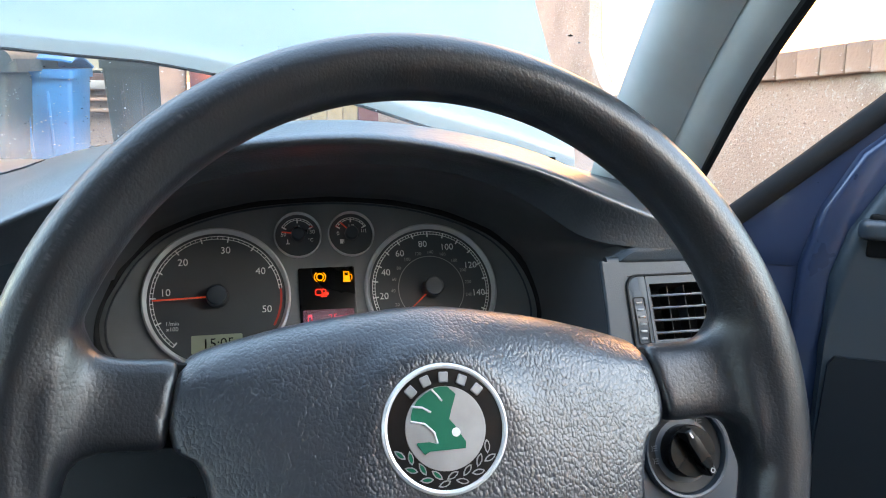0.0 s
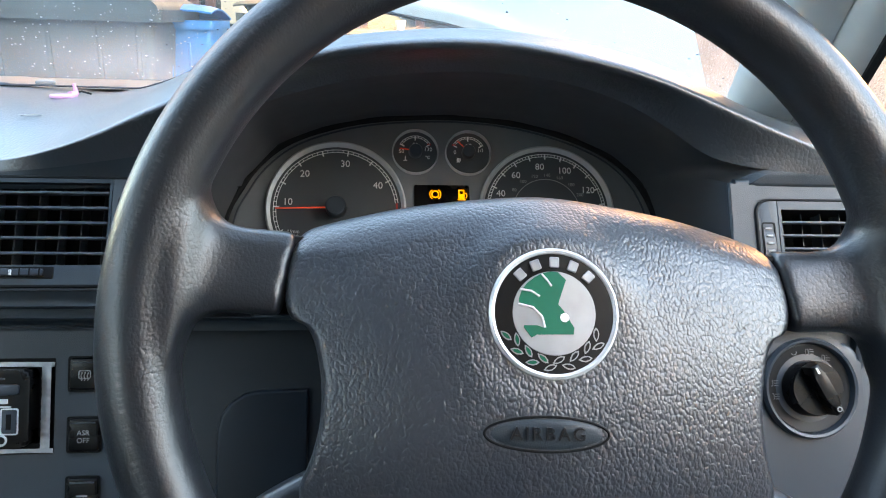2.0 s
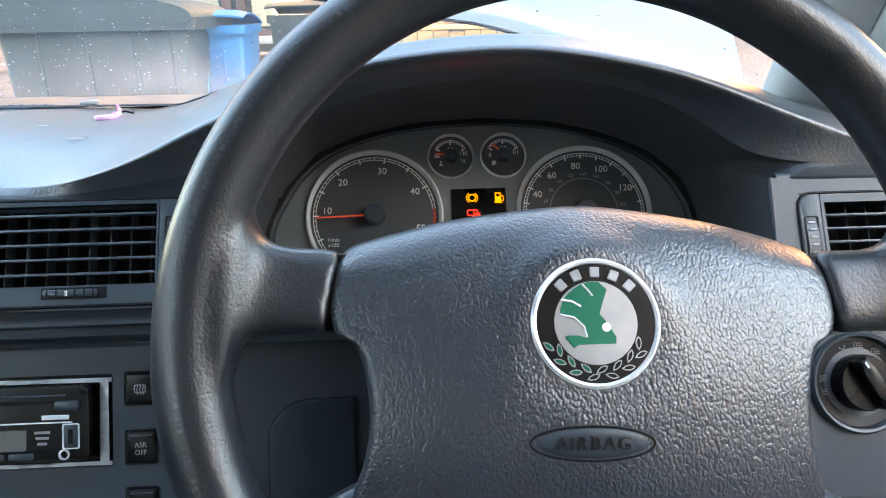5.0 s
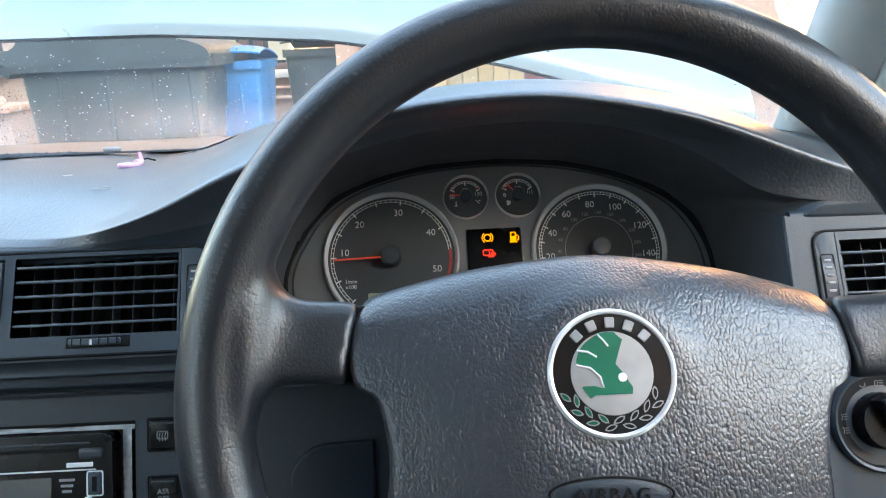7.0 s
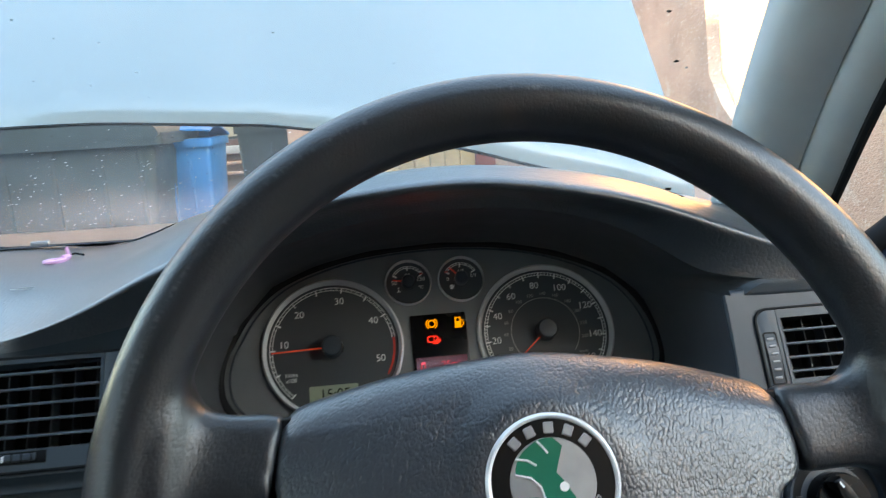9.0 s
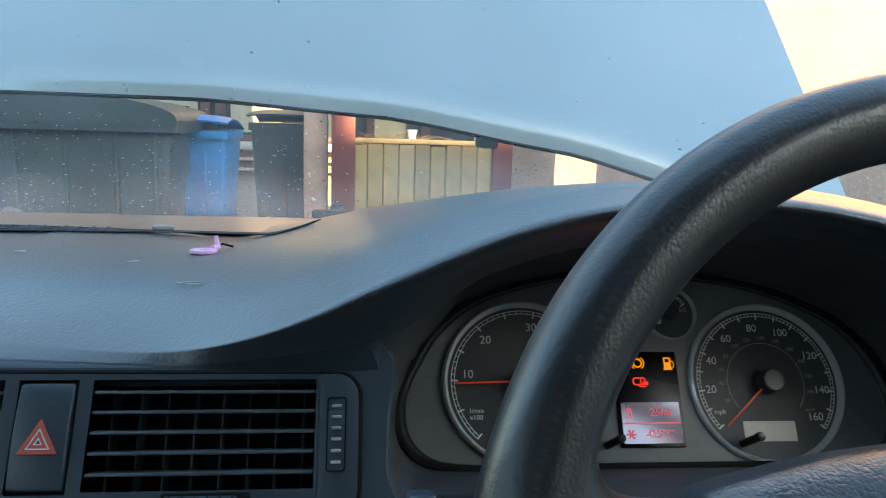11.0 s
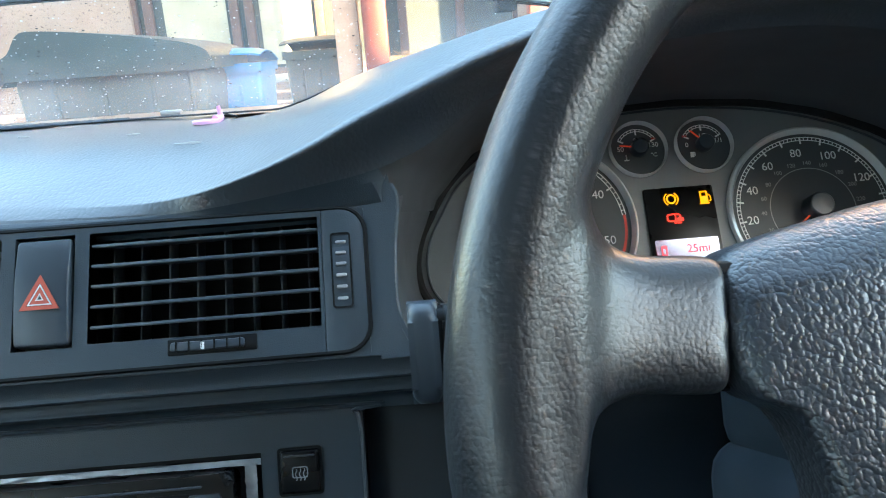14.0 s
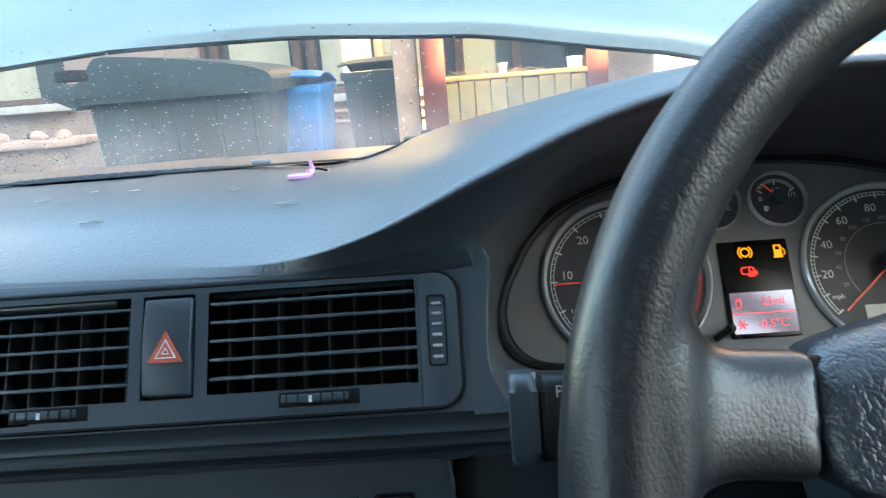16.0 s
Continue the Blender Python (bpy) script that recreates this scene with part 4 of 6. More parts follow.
tach = dial("tachometer", (-0.0883, 0.0005), 0.0575, "tachometer dial in a chrome ring")
scale_ring(tach, 0.0512, 228, -30, 52, 6)
for s, a in (("10", 172), ("20", 131), ("30", 80), ("40", 31), ("50", -17)):
    part("numeral", words(s, 0.0082, T(0.0400 * math.cos(radians(a)), 0.0395 * math.sin(radians(a)), -0.0026), 0.0001), M["white"], tach, smooth=False)
part("unit_print", words("1/min", 0.0046, T(-0.0345, -0.0195, -0.0026), 0.0001), M["white"], tach, smooth=False)
part("unit_print", words("x100", 0.0046, T(-0.0345, -0.0240, -0.0026), 0.0001), M["white"], tach, smooth=False)
needle(tach, 181.5, 0.049, 0.0085, 0.010)
clock = part("clock_display", prism(round_rect(-0.0205, -0.0446, 0.0185, -0.0300, 0.001, 2), -0.0029, -0.0022), M["lcd"], tach, "green-grey liquid crystal clock")
part("digits", words("15:05", 0.0112, T(0.0, -0.0373, -0.0020), 0.0001), M["black"], clock, smooth=False)
speedo = dial("speedometer", (0.0884, -0.0004), 0.0575, "speedometer dial in a chrome ring")
scale_ring(speedo, 0.0512, 219, -40, 80)
for s, a in (("20", 187), ("40", 157), ("60", 127), ("80", 96), ("100", 66), ("120", 29), ("140", -8), ("160", -38)):
    part("numeral", words(s, 0.0080, T(0.0420 * math.cos(radians(a)), 0.0400 * math.sin(radians(a)), -0.0026), 0.0001), M["white"], speedo, smooth=False)
part("unit_print", words("mph", 0.0048, T(-0.0375, -0.0205, -0.0026), 0.0001), M["white"], speedo, smooth=False)
for s, a in (("20", 203), ("40", 181), ("60", 163), ("80", 144), ("100", 125), ("120", 106), ("140", 87), ("160", 68), ("180", 48), ("200", 28), ("220", 8), ("240", -12)):
    part("small_numeral", words(s, 0.0040, T(0.0335 * math.cos(radians(a)), 0.0325 * math.sin(radians(a)), -0.0026), 0.0001), M["grey"], speedo, smooth=False)
part("unit_print", words("km/h", 0.0036, T(0.030, -0.0195, -0.0026), 0.0001), M["grey"], speedo, smooth=False)
bm = bmesh.new()
for i in range(64):
    a, b2 = radians(218 - 256 * i / 64), radians(218 - 256 * (i + 1) / 64)
    bm.faces.new([bm.verts.new((r * math.cos(t), r * math.sin(t), -0.0026)) for r, t in ((0.0285, a), (0.0291, a), (0.0291, b2), (0.0285, b2))])
part("inner_line", bm, M["grey"], speedo, smooth=False)
needle(speedo, 221, 0.047, 0.0085, 0.010)
part("odometer_display", prism(round_rect(-0.0218, -0.0412, 0.0165, -0.0272, 0.001, 2), -0.0029, -0.0022), M["lcdw"], speedo, "pale trip display")
for name, c, texts, ang in (("temperature_gauge", (-0.0226, 0.0507), (("50", 0.0118, 176), ("90", 0.0066, 90), ("130", 0.0112, 14)), 172), ("fuel_gauge", (0.0224, 0.0505), (("0", 0.0112, 176), ("1/2", 0.0068, 86), ("1/1", 0.0112, 14)), 135)):
    g = dial(name, c, 0.0197, name.replace("_", " ") + " in a small chrome ring")
    scale_ring(g, 0.0148, 150, 30, 10, w=0.0008)
    for s, rr, a in texts:
        part("numeral", words(s, 0.0048, T(rr * math.cos(radians(a)), rr * math.sin(radians(a)), -0.0026), 0.0001), M["white"], g, smooth=False)
    bm = bmesh.new()
    if name == "fuel_gauge":
        box((-0.0085, -0.0062, -0.0026), (0.0026, 0.0038, 0.0002), bm=bm)
        box((-0.0066, -0.0058, -0.0026), (0.0006, 0.0026, 0.0002), bm=bm)
    else:
        box((-0.0085, -0.0050, -0.0026), (0.0008, 0.0036, 0.0002), bm=bm)
        box((-0.0085, -0.0072, -0.0026), (0.0034, 0.0006, 0.0002), bm=bm)
        part("unit_print", words("°C", 0.0040, T(0.0105, -0.0045, -0.0026), 0.0001), M["white"], g, smooth=False)
    part("symbol", bm, M["white"], g, smooth=False)
    needle(g, ang, 0.0135, 0.0058, 0.005, 0.0008)
    part("red_mark", box((0.0138 * math.cos(radians(32 if name[0] == "t" else 150)), 0.0138 * math.sin(radians(32)), -0.0026), (0.003, 0.0014, 0.0002)), M["redp"], g)
scr = part("warning_display", prism(round_rect(-0.0240, -0.0450, 0.0228, 0.0218, 0.0015, 3), -0.003, -0.0012, 0.0005), M["black"], clu, "black display window with warning lamps")
lcd = part("message_screen", prism(round_rect(-0.0215, -0.0422, 0.0205, -0.0142, 0.0008, 2), -0.0014, -0.0007), M["lcdr"], scr, "pale red-backlit message screen")
part("bar", box((-0.0005, -0.0285, -0.0005), (0.041, 0.0009, 0.0004)), M["lcdt"], lcd)
bm = words("25mi", 0.0078, T(0.0065, -0.0212, -0.0004), 0.0001)
words("-0.5°C", 0.0078, T(0.0045, -0.0360, -0.0004), 0.0001, bm)
part("readings", bm, M["lcdt"], lcd, smooth=False)
bm = ring_prism(round_rect(-0.0180, -0.0250, -0.0142, -0.0180, 0.0006, 1), round_rect(-0.0172, -0.0240, -0.0150, -0.0200, 0.0004, 1), -0.0006, -0.0003)
for k in range(3):
    box((-0.0160, -0.0360, -0.0004), (0.0070, 0.0009, 0.0003), m=T(-0.0160, -0.0360) @ RZ(60 * k) @ T(0.0160, 0.0360), bm=bm)
part("symbols", bm, M["lcdt"], lcd, smooth=False)
bm = ring_prism([(0.0034 * math.cos(i * math.pi / 12), 0.0034 * math.sin(i * math.pi / 12)) for i in range(24)], [(0.0023 * math.cos(i * math.pi / 12), 0.0023 * math.sin(i * math.pi / 12)) for i in range(24)], -0.0011, -0.0007)
for sgn in (-1, 1):
    for i in range(7):
        a0 = radians(-48 + 16 * i) + (math.pi if sgn < 0 else 0)
        box((0.0046, 0, -0.0009), (0.0008, 0.0014, 0.0004), m=Matrix.Rotation(a0, 4, "Z"), bm=bm)
bmesh.ops.transform(bm, matrix=T(-0.0062, 0.0135), verts=bm.verts)
part("brake_lamp", bm, M["amber"], scr, "lit amber brake symbol", smooth=False)
bm = holed(0.0132, 0.0095, 0.0184, 0.0176, [(0.0143, 0.0140, 0.0173, 0.0166)], -0.0011, -0.0007)
box((0.0158, 0.0090, -0.0009), (0.0066, 0.0009, 0.0004), bm=bm)
tube([(0.0184, 0.0150, -0.0009), (0.0198, 0.0146, -0.0009), (0.0204, 0.0125, -0.0009), (0.0202, 0.0105, -0.0009), (0.0190, 0.0106, -0.0009)], 0.0004, 6, bm=bm)
part("fuel_lamp", bm, M["amber"], scr, "lit amber fuel pump symbol", smooth=False)
bm = ring_prism(round_rect(-0.0110, -0.0022, -0.0016, 0.0034, 0.0018, 3), round_rect(-0.0101, -0.0013, -0.0025, 0.0025, 0.0013, 3), -0.0011, -0.0007)
box((-0.0040, -0.0030, -0.0009), (0.0048, 0.0010, 0.0004), m=None, bm=bm)
box((-0.0052, 0.0006, -0.0009), (0.0008, 0.0044, 0.0004), bm=bm)
box((-0.0020, -0.0008, -0.0009), (0.0040, 0.0024, 0.0004), bm=bm)
part("door_lamp", bm, M["redl"], scr, "lit red open-door symbol", smooth=False)
for x in (-0.0330, 0.0640):
    st = part("reset_stem", tube([(x, -0.0430, -0.003), (x + 0.004, -0.0400, 0.016)], 0.0028, 14), M["black"], clu, "black reset stem")
    part("cap", lathe([(0, 0.001), (0.0028, 0.0006), (0.0031, 0.0), (0.0031, -0.004)], 14), M["black"], st).matrix_local = T(x + 0.004, -0.0400, 0.0165)

# ---- steering wheel ----
sw = thing("steering_wheel", WHEEL, "worn black four-spoke steering wheel with a round badge", "steering wheel")
RM, RN = 0.174, 0.0160
bm = bmesh.new()
NU, NV = 160, 28
g = []
for i in range(NU):
    a = 2 * math.pi * i / NU
    thick = 1 + 0.07 * max(0, math.cos(2 * (a - radians(12)))) ** 4 * (1 if math.sin(a) > -0.5 else 0)
    row = []
    for j in range(NV):
        b2 = 2 * math.pi * j / NV
        r = RM + RN * thick * math.cos(b2)
        z = RN * 1.08 * thick * math.sin(b2)
        row.append(bm.verts.new((r * math.cos(a), r * math.sin(a), z)))
    g.append(row)
for i in range(NU):
    for j in range(NV):
        bm.faces.new((g[i][j], g[(i + 1) % NU][j], g[(i + 1) % NU][(j + 1) % NV], g[i][(j + 1) % NV]))
rim_bm = bm


def dome(outline, centre, height, skirt, rings=44, edge_r=0.0055):
    """A pillow over an outline; height(x, y) gives its face, rolled over at the rim."""
    bm = bmesh.new()
    P = spline([(*p, 0) for p in outline] + [(*outline[0], 0)], 220)[:-1]
    vs = [[] for _ in range(8 + rings - 1)]
    for p in P:
        wt = max(0.0, min(1.0, (p.y - 0.026) / 0.018))     # the upper edge rolls over more softly than the sides
        wt = wt * wt * (3 - 2 * wt)
        inset, er = 0.05 + 0.19 * wt, edge_r + 0.0095 * wt
        for k, a in enumerate((0.0, 0.25, 0.5, 0.75, 1.0, 1.2, 1.4, math.pi / 2)):
            q = 1 - inset * (1 - math.cos(a))
            x, y = centre[0] + (p.x - centre[0]) * q, centre[1] + (p.y - centre[1]) * q
            vs[k].append(bm.verts.new((x, y, height(x, y) - er * (1 - math.sin(a)))))
        for k in range(1, rings):
            q = (1 - inset) * (1 - k / rings)
            x, y = centre[0] + (p.x - centre[0]) * q, centre[1] + (p.y - centre[1]) * q
            vs[7 + k].append(bm.verts.new((x, y, height(x, y))))
    low = [bm.verts.new((v.co.x, v.co.y, v.co.z - skirt)) for v in vs[0]]
    vs.insert(0, low)
    n = len(P)
    for A, B in zip(vs, vs[1:]):
        for i in range(n):
            bm.faces.new((A[i], A[(i + 1) % n], B[(i + 1) % n], B[i]))
    c = bm.verts.new((*centre, height(*centre)))
    for i in range(n):
        bm.faces.new((vs[-1][i], vs[-1][(i + 1) % n], c))
    return bm


def pad_h(u, v):
    h = 0.0185 - (0.155 * v + 3.4 * v * v if v > 0 else 0.20 * v + 2.6 * v * v) - 1.10 * u * u
    if v < -0.045:
        h -= 1.5 * (-0.045 - v) ** 2
    d = math.hypot(u, v - 0.0042)
    w = max(0.0, min(1.0, (0.0470 - d) / 0.0185))
    w = w * w * (3 - 2 * w)
    return h * (1 - w) + (0.0179 - 0.10 * v) * w


half = [(0.0, 0.0595), (0.033, 0.0565), (0.062, 0.0520), (0.084, 0.0468), (0.098, 0.0430), (0.1065, 0.0396), (0.1105, 0.0345), (0.1125, 0.0250), (0.1138, 0.0155), (0.1135, 0.0060), (0.1105, -0.0008), (0.1030, -0.0052), (0.0985, -0.0150), (0.0958, -0.0300), (0.0958, -0.0440), (0.0985, -0.0575), (0.1020, -0.0670), (0.1035, -0.0740), (0.1005, -0.0830), (0.088, -0.0930), (0.060, -0.1010)]
pad_line = [(0.0, -0.1040)] + [(-x, y) for x, y in half[:0:-1]] + half
pad = part("airbag_pad", dome(pad_line, (0, -0.012), pad_h, 0.016), M["pad"], sw, "domed grained airbag cover")
for sgn in (1, -1):
    # dark block added to paint the shade between pad and spoke
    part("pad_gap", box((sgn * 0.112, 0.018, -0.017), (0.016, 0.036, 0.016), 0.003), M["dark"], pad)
part("airbag_plaque", sheet(lambda a, b: Vector((0, 0, 0)) + (lambda u, v: Vector((u, v, pad_h(u, v) + 0.0012 * (1 - b ** 6) - 0.0004)))(-0.003 + 0.0252 * b * math.cos(2 * math.pi * a), -0.0450 + 0.0066 * b * math.sin(2 * math.pi * a)), 48, 8), M["fascia"], pad, "oval plaque with raised lettering")
part("plaque_groove", tube([(-0.003 + 0.0258 * math.cos(a), -0.0450 + 0.0070 * math.sin(a), pad_h(-0.003 + 0.0258 * math.cos(a), -0.0450 + 0.0070 * math.sin(a)) - 0.0001) for a in (2 * math.pi * k / 64 for k in range(64))], 0.0006, 6, True), M["dark"], pad)
ang = math.atan(2 * 2.6 * 0.045 - 0.20)
part("lettering", words("AIRBAG", 0.0076, T(-0.003, -0.0450, pad_h(-0.003, -0.045) + 0.0014) @ Matrix.Rotation(ang, 4, "X"), 0.0004, None, 1.25), M["knob"], pad, "raised black word")
BD = T(0, 0.0042, pad_h(0, 0.0042)) @ Matrix.Rotation(-math.atan(0.10), 4, "X")
badge = part("badge", lathe([(0, 0.0004), (0.0262, 0.0006)], 64), M["enamel"], sw, "round black, silver and green badge")
badge.matrix_local = BD
part("badge_ring", lathe([(0.0252, 0.0004), (0.0256, 0.0014), (0.0265, 0.0017), (0.0276, 0.0009), (0.0280, -0.0010)], 64), M["chrome"], badge, "chrome ring")
part("badge_disc", lathe([(0, 0.0009), (0.0165, 0.0009), (0.0176, 0.0009), (0.0178, 0.0004)], 56), M["silver"], badge, "silver disc")
wing = [(-0.0051, 0.0167), (-0.0017, 0.0175), (0.0014, 0.0174), (0.0050, 0.0141), (0.0030, 0.0084), (0.0015, 0.0037), (0.0038, 0.0010), (0.0069, -0.0039), (0.0083, -0.0060), (0.0080, -0.0088), (-0.0076, -0.0093), (-0.0098, -0.0106), (-0.0132, -0.0062), (-0.0128, -0.0055), (-0.0076, -0.0054), (-0.0047, -0.0063), (-0.0041, -0.0039), (-0.0055, -0.0013), (-0.0084, 0.0010), (-0.0116, 0.0023), (-0.0149, 0.0029), (-0.0151, 0.0056), (-0.0139, 0.0093), (-0.0116, 0.0123), (-0.0084, 0.0148)]
part("badge_emblem", prism(wing, 0.0008, 0.0014), M["green"], badge, "green abstract emblem")
for pts in ([(-0.0055, 0.0164), (-0.0031, 0.0139), (-0.0012, 0.0113)], [(-0.0146, 0.0096), (-0.0100, 0.0090), (-0.0063, 0.0068)], [(-0.0153, 0.0034), (-0.0092, 0.0021), (-0.0053, -0.0016), (-0.0041, -0.0062)]):
    part("badge_line", tube([(x, y, 0.0013) for x, y in pts], 0.0005, 6), M["white"], badge)
part("badge_dot", lathe([(0, 0.0017), (0.0019, 0.0017), (0.0019, 0.0008)], 20, None), M["white"], badge).matrix_local = T(0.0042, -0.0019)
for k, a in enumerate((133, 112, 90, 68, 47)):
    part("badge_bar", box((0, 0, 0.0012), (0.0042, 0.0046, 0.0012), 0.0004, 1), M["silver"], badge, "silver bar where lettering stands").matrix_local = T(0.0215 * math.cos(radians(a)), 0.0215 * math.sin(radians(a))) @ RZ(a - 90)
leaf = [(0.0030, 0), (0.0019, 0.0009), (0.0002, 0.0013), (-0.0016, 0.0009), (-0.0030, 0), (-0.0016, -0.0009), (0.0002, -0.0013), (0.0019, -0.0009)]
for k in range(14):
    a, r = 206 + 9.85 * k, 0.0212 + 0.0016 * (-1) ** k
    at = T(r * math.cos(radians(a)), r * math.sin(radians(a))) @ RZ(a + (90 + 26 * (-1) ** k if k < 7 else 90 - 26 * (-1) ** k))
    lf = part("badge_leaf", prism(leaf, 0.0006, 0.0011), M["silver"], badge)
    lf.matrix_local = at
    part("leaf_fill", prism([(x * 0.72, y * 0.6) for x, y in leaf], 0.0008, 0.0013), M["green"] if k < 6 else M["enamel"], lf)


def spoke(top, bottom, h0, h1, drop):
    """A loft from the hub out to the rim, between its upper and lower edge lines."""
    A, B = spline([(*p, 0) for p in top], 28), spline([(*p, 0) for p in bottom], 28)
    bm = bmesh.new()
    rows = []
    for i in range(29):
        c, hv = (A[i] + B[i]) / 2, (A[i] - B[i]) / 2
        w = 1 - i / 28
        w = w * w * (3 - 2 * w)
        h = h1 + (h0 - h1) * w
        row = []
        for k in range(32):
            a = 2 * math.pi * k / 32
            ca, sa = math.cos(a), math.sin(a)
            p = c + hv * math.copysign(abs(ca) ** 0.62, ca)
            z = h * math.copysign(abs(sa) ** 0.62, sa) + w * drop(p.x, p.y)
            row.append(bm.verts.new((p.x, p.y, z)))
        rows.append(row)
    for P, Q in zip(rows, rows[1:]):
        for k in range(32):
            bm.faces.new((P[k], P[(k + 1) % 32], Q[(k + 1) % 32], Q[k]))
    bm.faces.new(rows[0])
    bm.faces.new(rows[-1][::-1])
    return bm


UP_T = [(-0.1105, 0.0378), (-0.1207, 0.0383), (-0.134, 0.0387), (-0.143, 0.0417), (-0.1475, 0.0485), (-0.1515, 0.0595), (-0.1575, 0.0625), (-0.166, 0.0555)]
UP_B = [(-0.1160, -0.0005), (-0.1259, -0.0002), (-0.1402, 0.0003), (-0.15, -0.003), (-0.1545, -0.0112), (-0.1565, -0.023), (-0.161, -0.033), (-0.168, -0.033)]
LO_T = [(-0.08, -0.06), (-0.099, -0.0655), (-0.118, -0.075), (-0.129, -0.083), (-0.1385, -0.093), (-0.146, -0.099)]
LO_B = [(-0.06, -0.093), (-0.075, -0.103), (-0.09, -0.116), (-0.1, -0.127), (-0.106, -0.133), (-0.114, -0.137)]
for sgn in (1, -1):
    flip = lambda ps: [(x * sgn, y) for x, y in ps]
    join(rim_bm, spoke(flip(UP_T), flip(UP_B), 0.0105, 0.0145, lambda x, y: -0.0105 - 0.25 * (y - 0.02)))
    join(rim_bm, spoke(flip(LO_T), flip(LO_B), 0.0115, 0.0135, lambda x, y: -0.014))


def creased(m, radius):
    """Fine wrinkles that run across a ring; a pale line along the middle of its face puts wear and the ridge's shine
    into the colour.
    """
    nd, ln = m.node_tree.nodes, m.node_tree.links
    b = nd["Principled BSDF"]
    tc, sx, at, dist, cb, nz, bp, band, n2, mul, mx = (nd.new("ShaderNode" + k) for k in ("TexCoord", "SeparateXYZ", "Math", "VectorMath", "CombineXYZ", "TexNoise", "Bump", "MapRange", "TexNoise", "Math", "Mix"))
    ln.new(tc.outputs["Object"], sx.inputs[0])
    at.operation = "ARCTAN2"
    ln.new(sx.outputs["Y"], at.inputs[0])
    ln.new(sx.outputs["X"], at.inputs[1])
    flat = nd.new("ShaderNodeVectorMath")
    flat.operation, flat.inputs[1].default_value = "MULTIPLY", (1, 1, 0)
    ln.new(tc.outputs["Object"], flat.inputs[0])
    dist.operation = "LENGTH"
    ln.new(flat.outputs[0], dist.inputs[0])
    ln.new(at.outputs[0], cb.inputs["X"])
    ln.new(dist.outputs["Value"], cb.inputs["Y"])
    nz.inputs["Scale"].default_value, nz.inputs["Detail"].default_value, nz.inputs["Distortion"].default_value = 115, 3, 0.6
    ln.new(cb.outputs[0], nz.inputs["Vector"])
    # band for the pale line: scuff wear plus painted shine of the moulded ridge
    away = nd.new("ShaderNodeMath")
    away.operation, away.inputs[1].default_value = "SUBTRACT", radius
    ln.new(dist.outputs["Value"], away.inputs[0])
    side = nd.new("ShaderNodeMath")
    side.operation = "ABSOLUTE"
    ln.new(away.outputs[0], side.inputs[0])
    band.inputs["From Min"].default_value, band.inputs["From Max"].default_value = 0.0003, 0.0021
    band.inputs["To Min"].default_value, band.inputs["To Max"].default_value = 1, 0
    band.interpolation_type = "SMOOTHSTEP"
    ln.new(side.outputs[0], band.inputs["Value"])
    bp.inputs["Distance"].default_value = 0.00005
    ln.new(nz.outputs["Fac"], bp.inputs["Height"])
    ln.new(b.inputs["Normal"].links[0].from_socket, bp.inputs["Normal"])
    ln.new(bp.outputs[0], b.inputs["Normal"])
    n2.inputs["Scale"].default_value, n2.inputs["Detail"].default_value = 26, 4
    ln.new(tc.outputs["Object"], n2.inputs["Vector"])
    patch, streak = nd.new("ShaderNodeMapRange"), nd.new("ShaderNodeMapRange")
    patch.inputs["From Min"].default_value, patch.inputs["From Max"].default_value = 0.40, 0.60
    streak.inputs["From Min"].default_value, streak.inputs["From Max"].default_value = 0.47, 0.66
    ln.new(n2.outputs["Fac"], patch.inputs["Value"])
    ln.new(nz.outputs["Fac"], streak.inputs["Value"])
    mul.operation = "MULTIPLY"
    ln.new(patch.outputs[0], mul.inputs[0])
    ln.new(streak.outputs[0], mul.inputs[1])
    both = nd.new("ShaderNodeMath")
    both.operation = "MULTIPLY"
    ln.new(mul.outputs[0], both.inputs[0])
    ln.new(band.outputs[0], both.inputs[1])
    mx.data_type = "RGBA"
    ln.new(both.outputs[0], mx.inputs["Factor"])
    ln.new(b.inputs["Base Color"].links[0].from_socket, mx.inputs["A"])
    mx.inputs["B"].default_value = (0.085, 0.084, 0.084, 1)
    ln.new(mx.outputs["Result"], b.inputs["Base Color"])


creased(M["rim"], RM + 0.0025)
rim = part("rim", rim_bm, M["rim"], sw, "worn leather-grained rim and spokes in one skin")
fuse = rim.modifiers.new("fuse", "REMESH")
fuse.mode, fuse.voxel_size, fuse.use_smooth_shade = "VOXEL", 0.0019, True
ease = rim.modifiers.new("ease", "SMOOTH")
ease.factor, ease.iterations = 0.5, 16
part("boss", lathe([(0.040, -0.085), (0.045, -0.05), (0.045, -0.03), (0.02, -0.02)], 32), M["dark"], sw)


# column shroud, stalk
shroud = thing("column_shroud", WHEEL, "black plastic steering column shroud", "column shroud")
part("upper_shell", box((0, -0.016, -0.11), (0.118, 0.050, 0.115), 0.016, 4), M["fascia"], shroud)
part("lower_shell", box((0, -0.062, -0.11), (0.132, 0.062, 0.125), 0.018, 4), M["trim"], shroud)
part("key_barrel", lathe([(0.012, -0.01), (0.017, -0.008), (0.017, 0.012), (0.013, 0.015), (0, 0.015)], 24), M["dark"], shroud).matrix_local = T(0.072, -0.045, -0.10) @ Matrix.Rotation(radians(65), 4, "Y")
stalk = thing("indicator_stalk", pose(-0.176, 0.100, 0.926), "black flat-ended indicator stalk with white symbols", "stalk")
STK = axes_m((0, 0, 0), (1, 0, 0), (0, 0.25, 0.97))
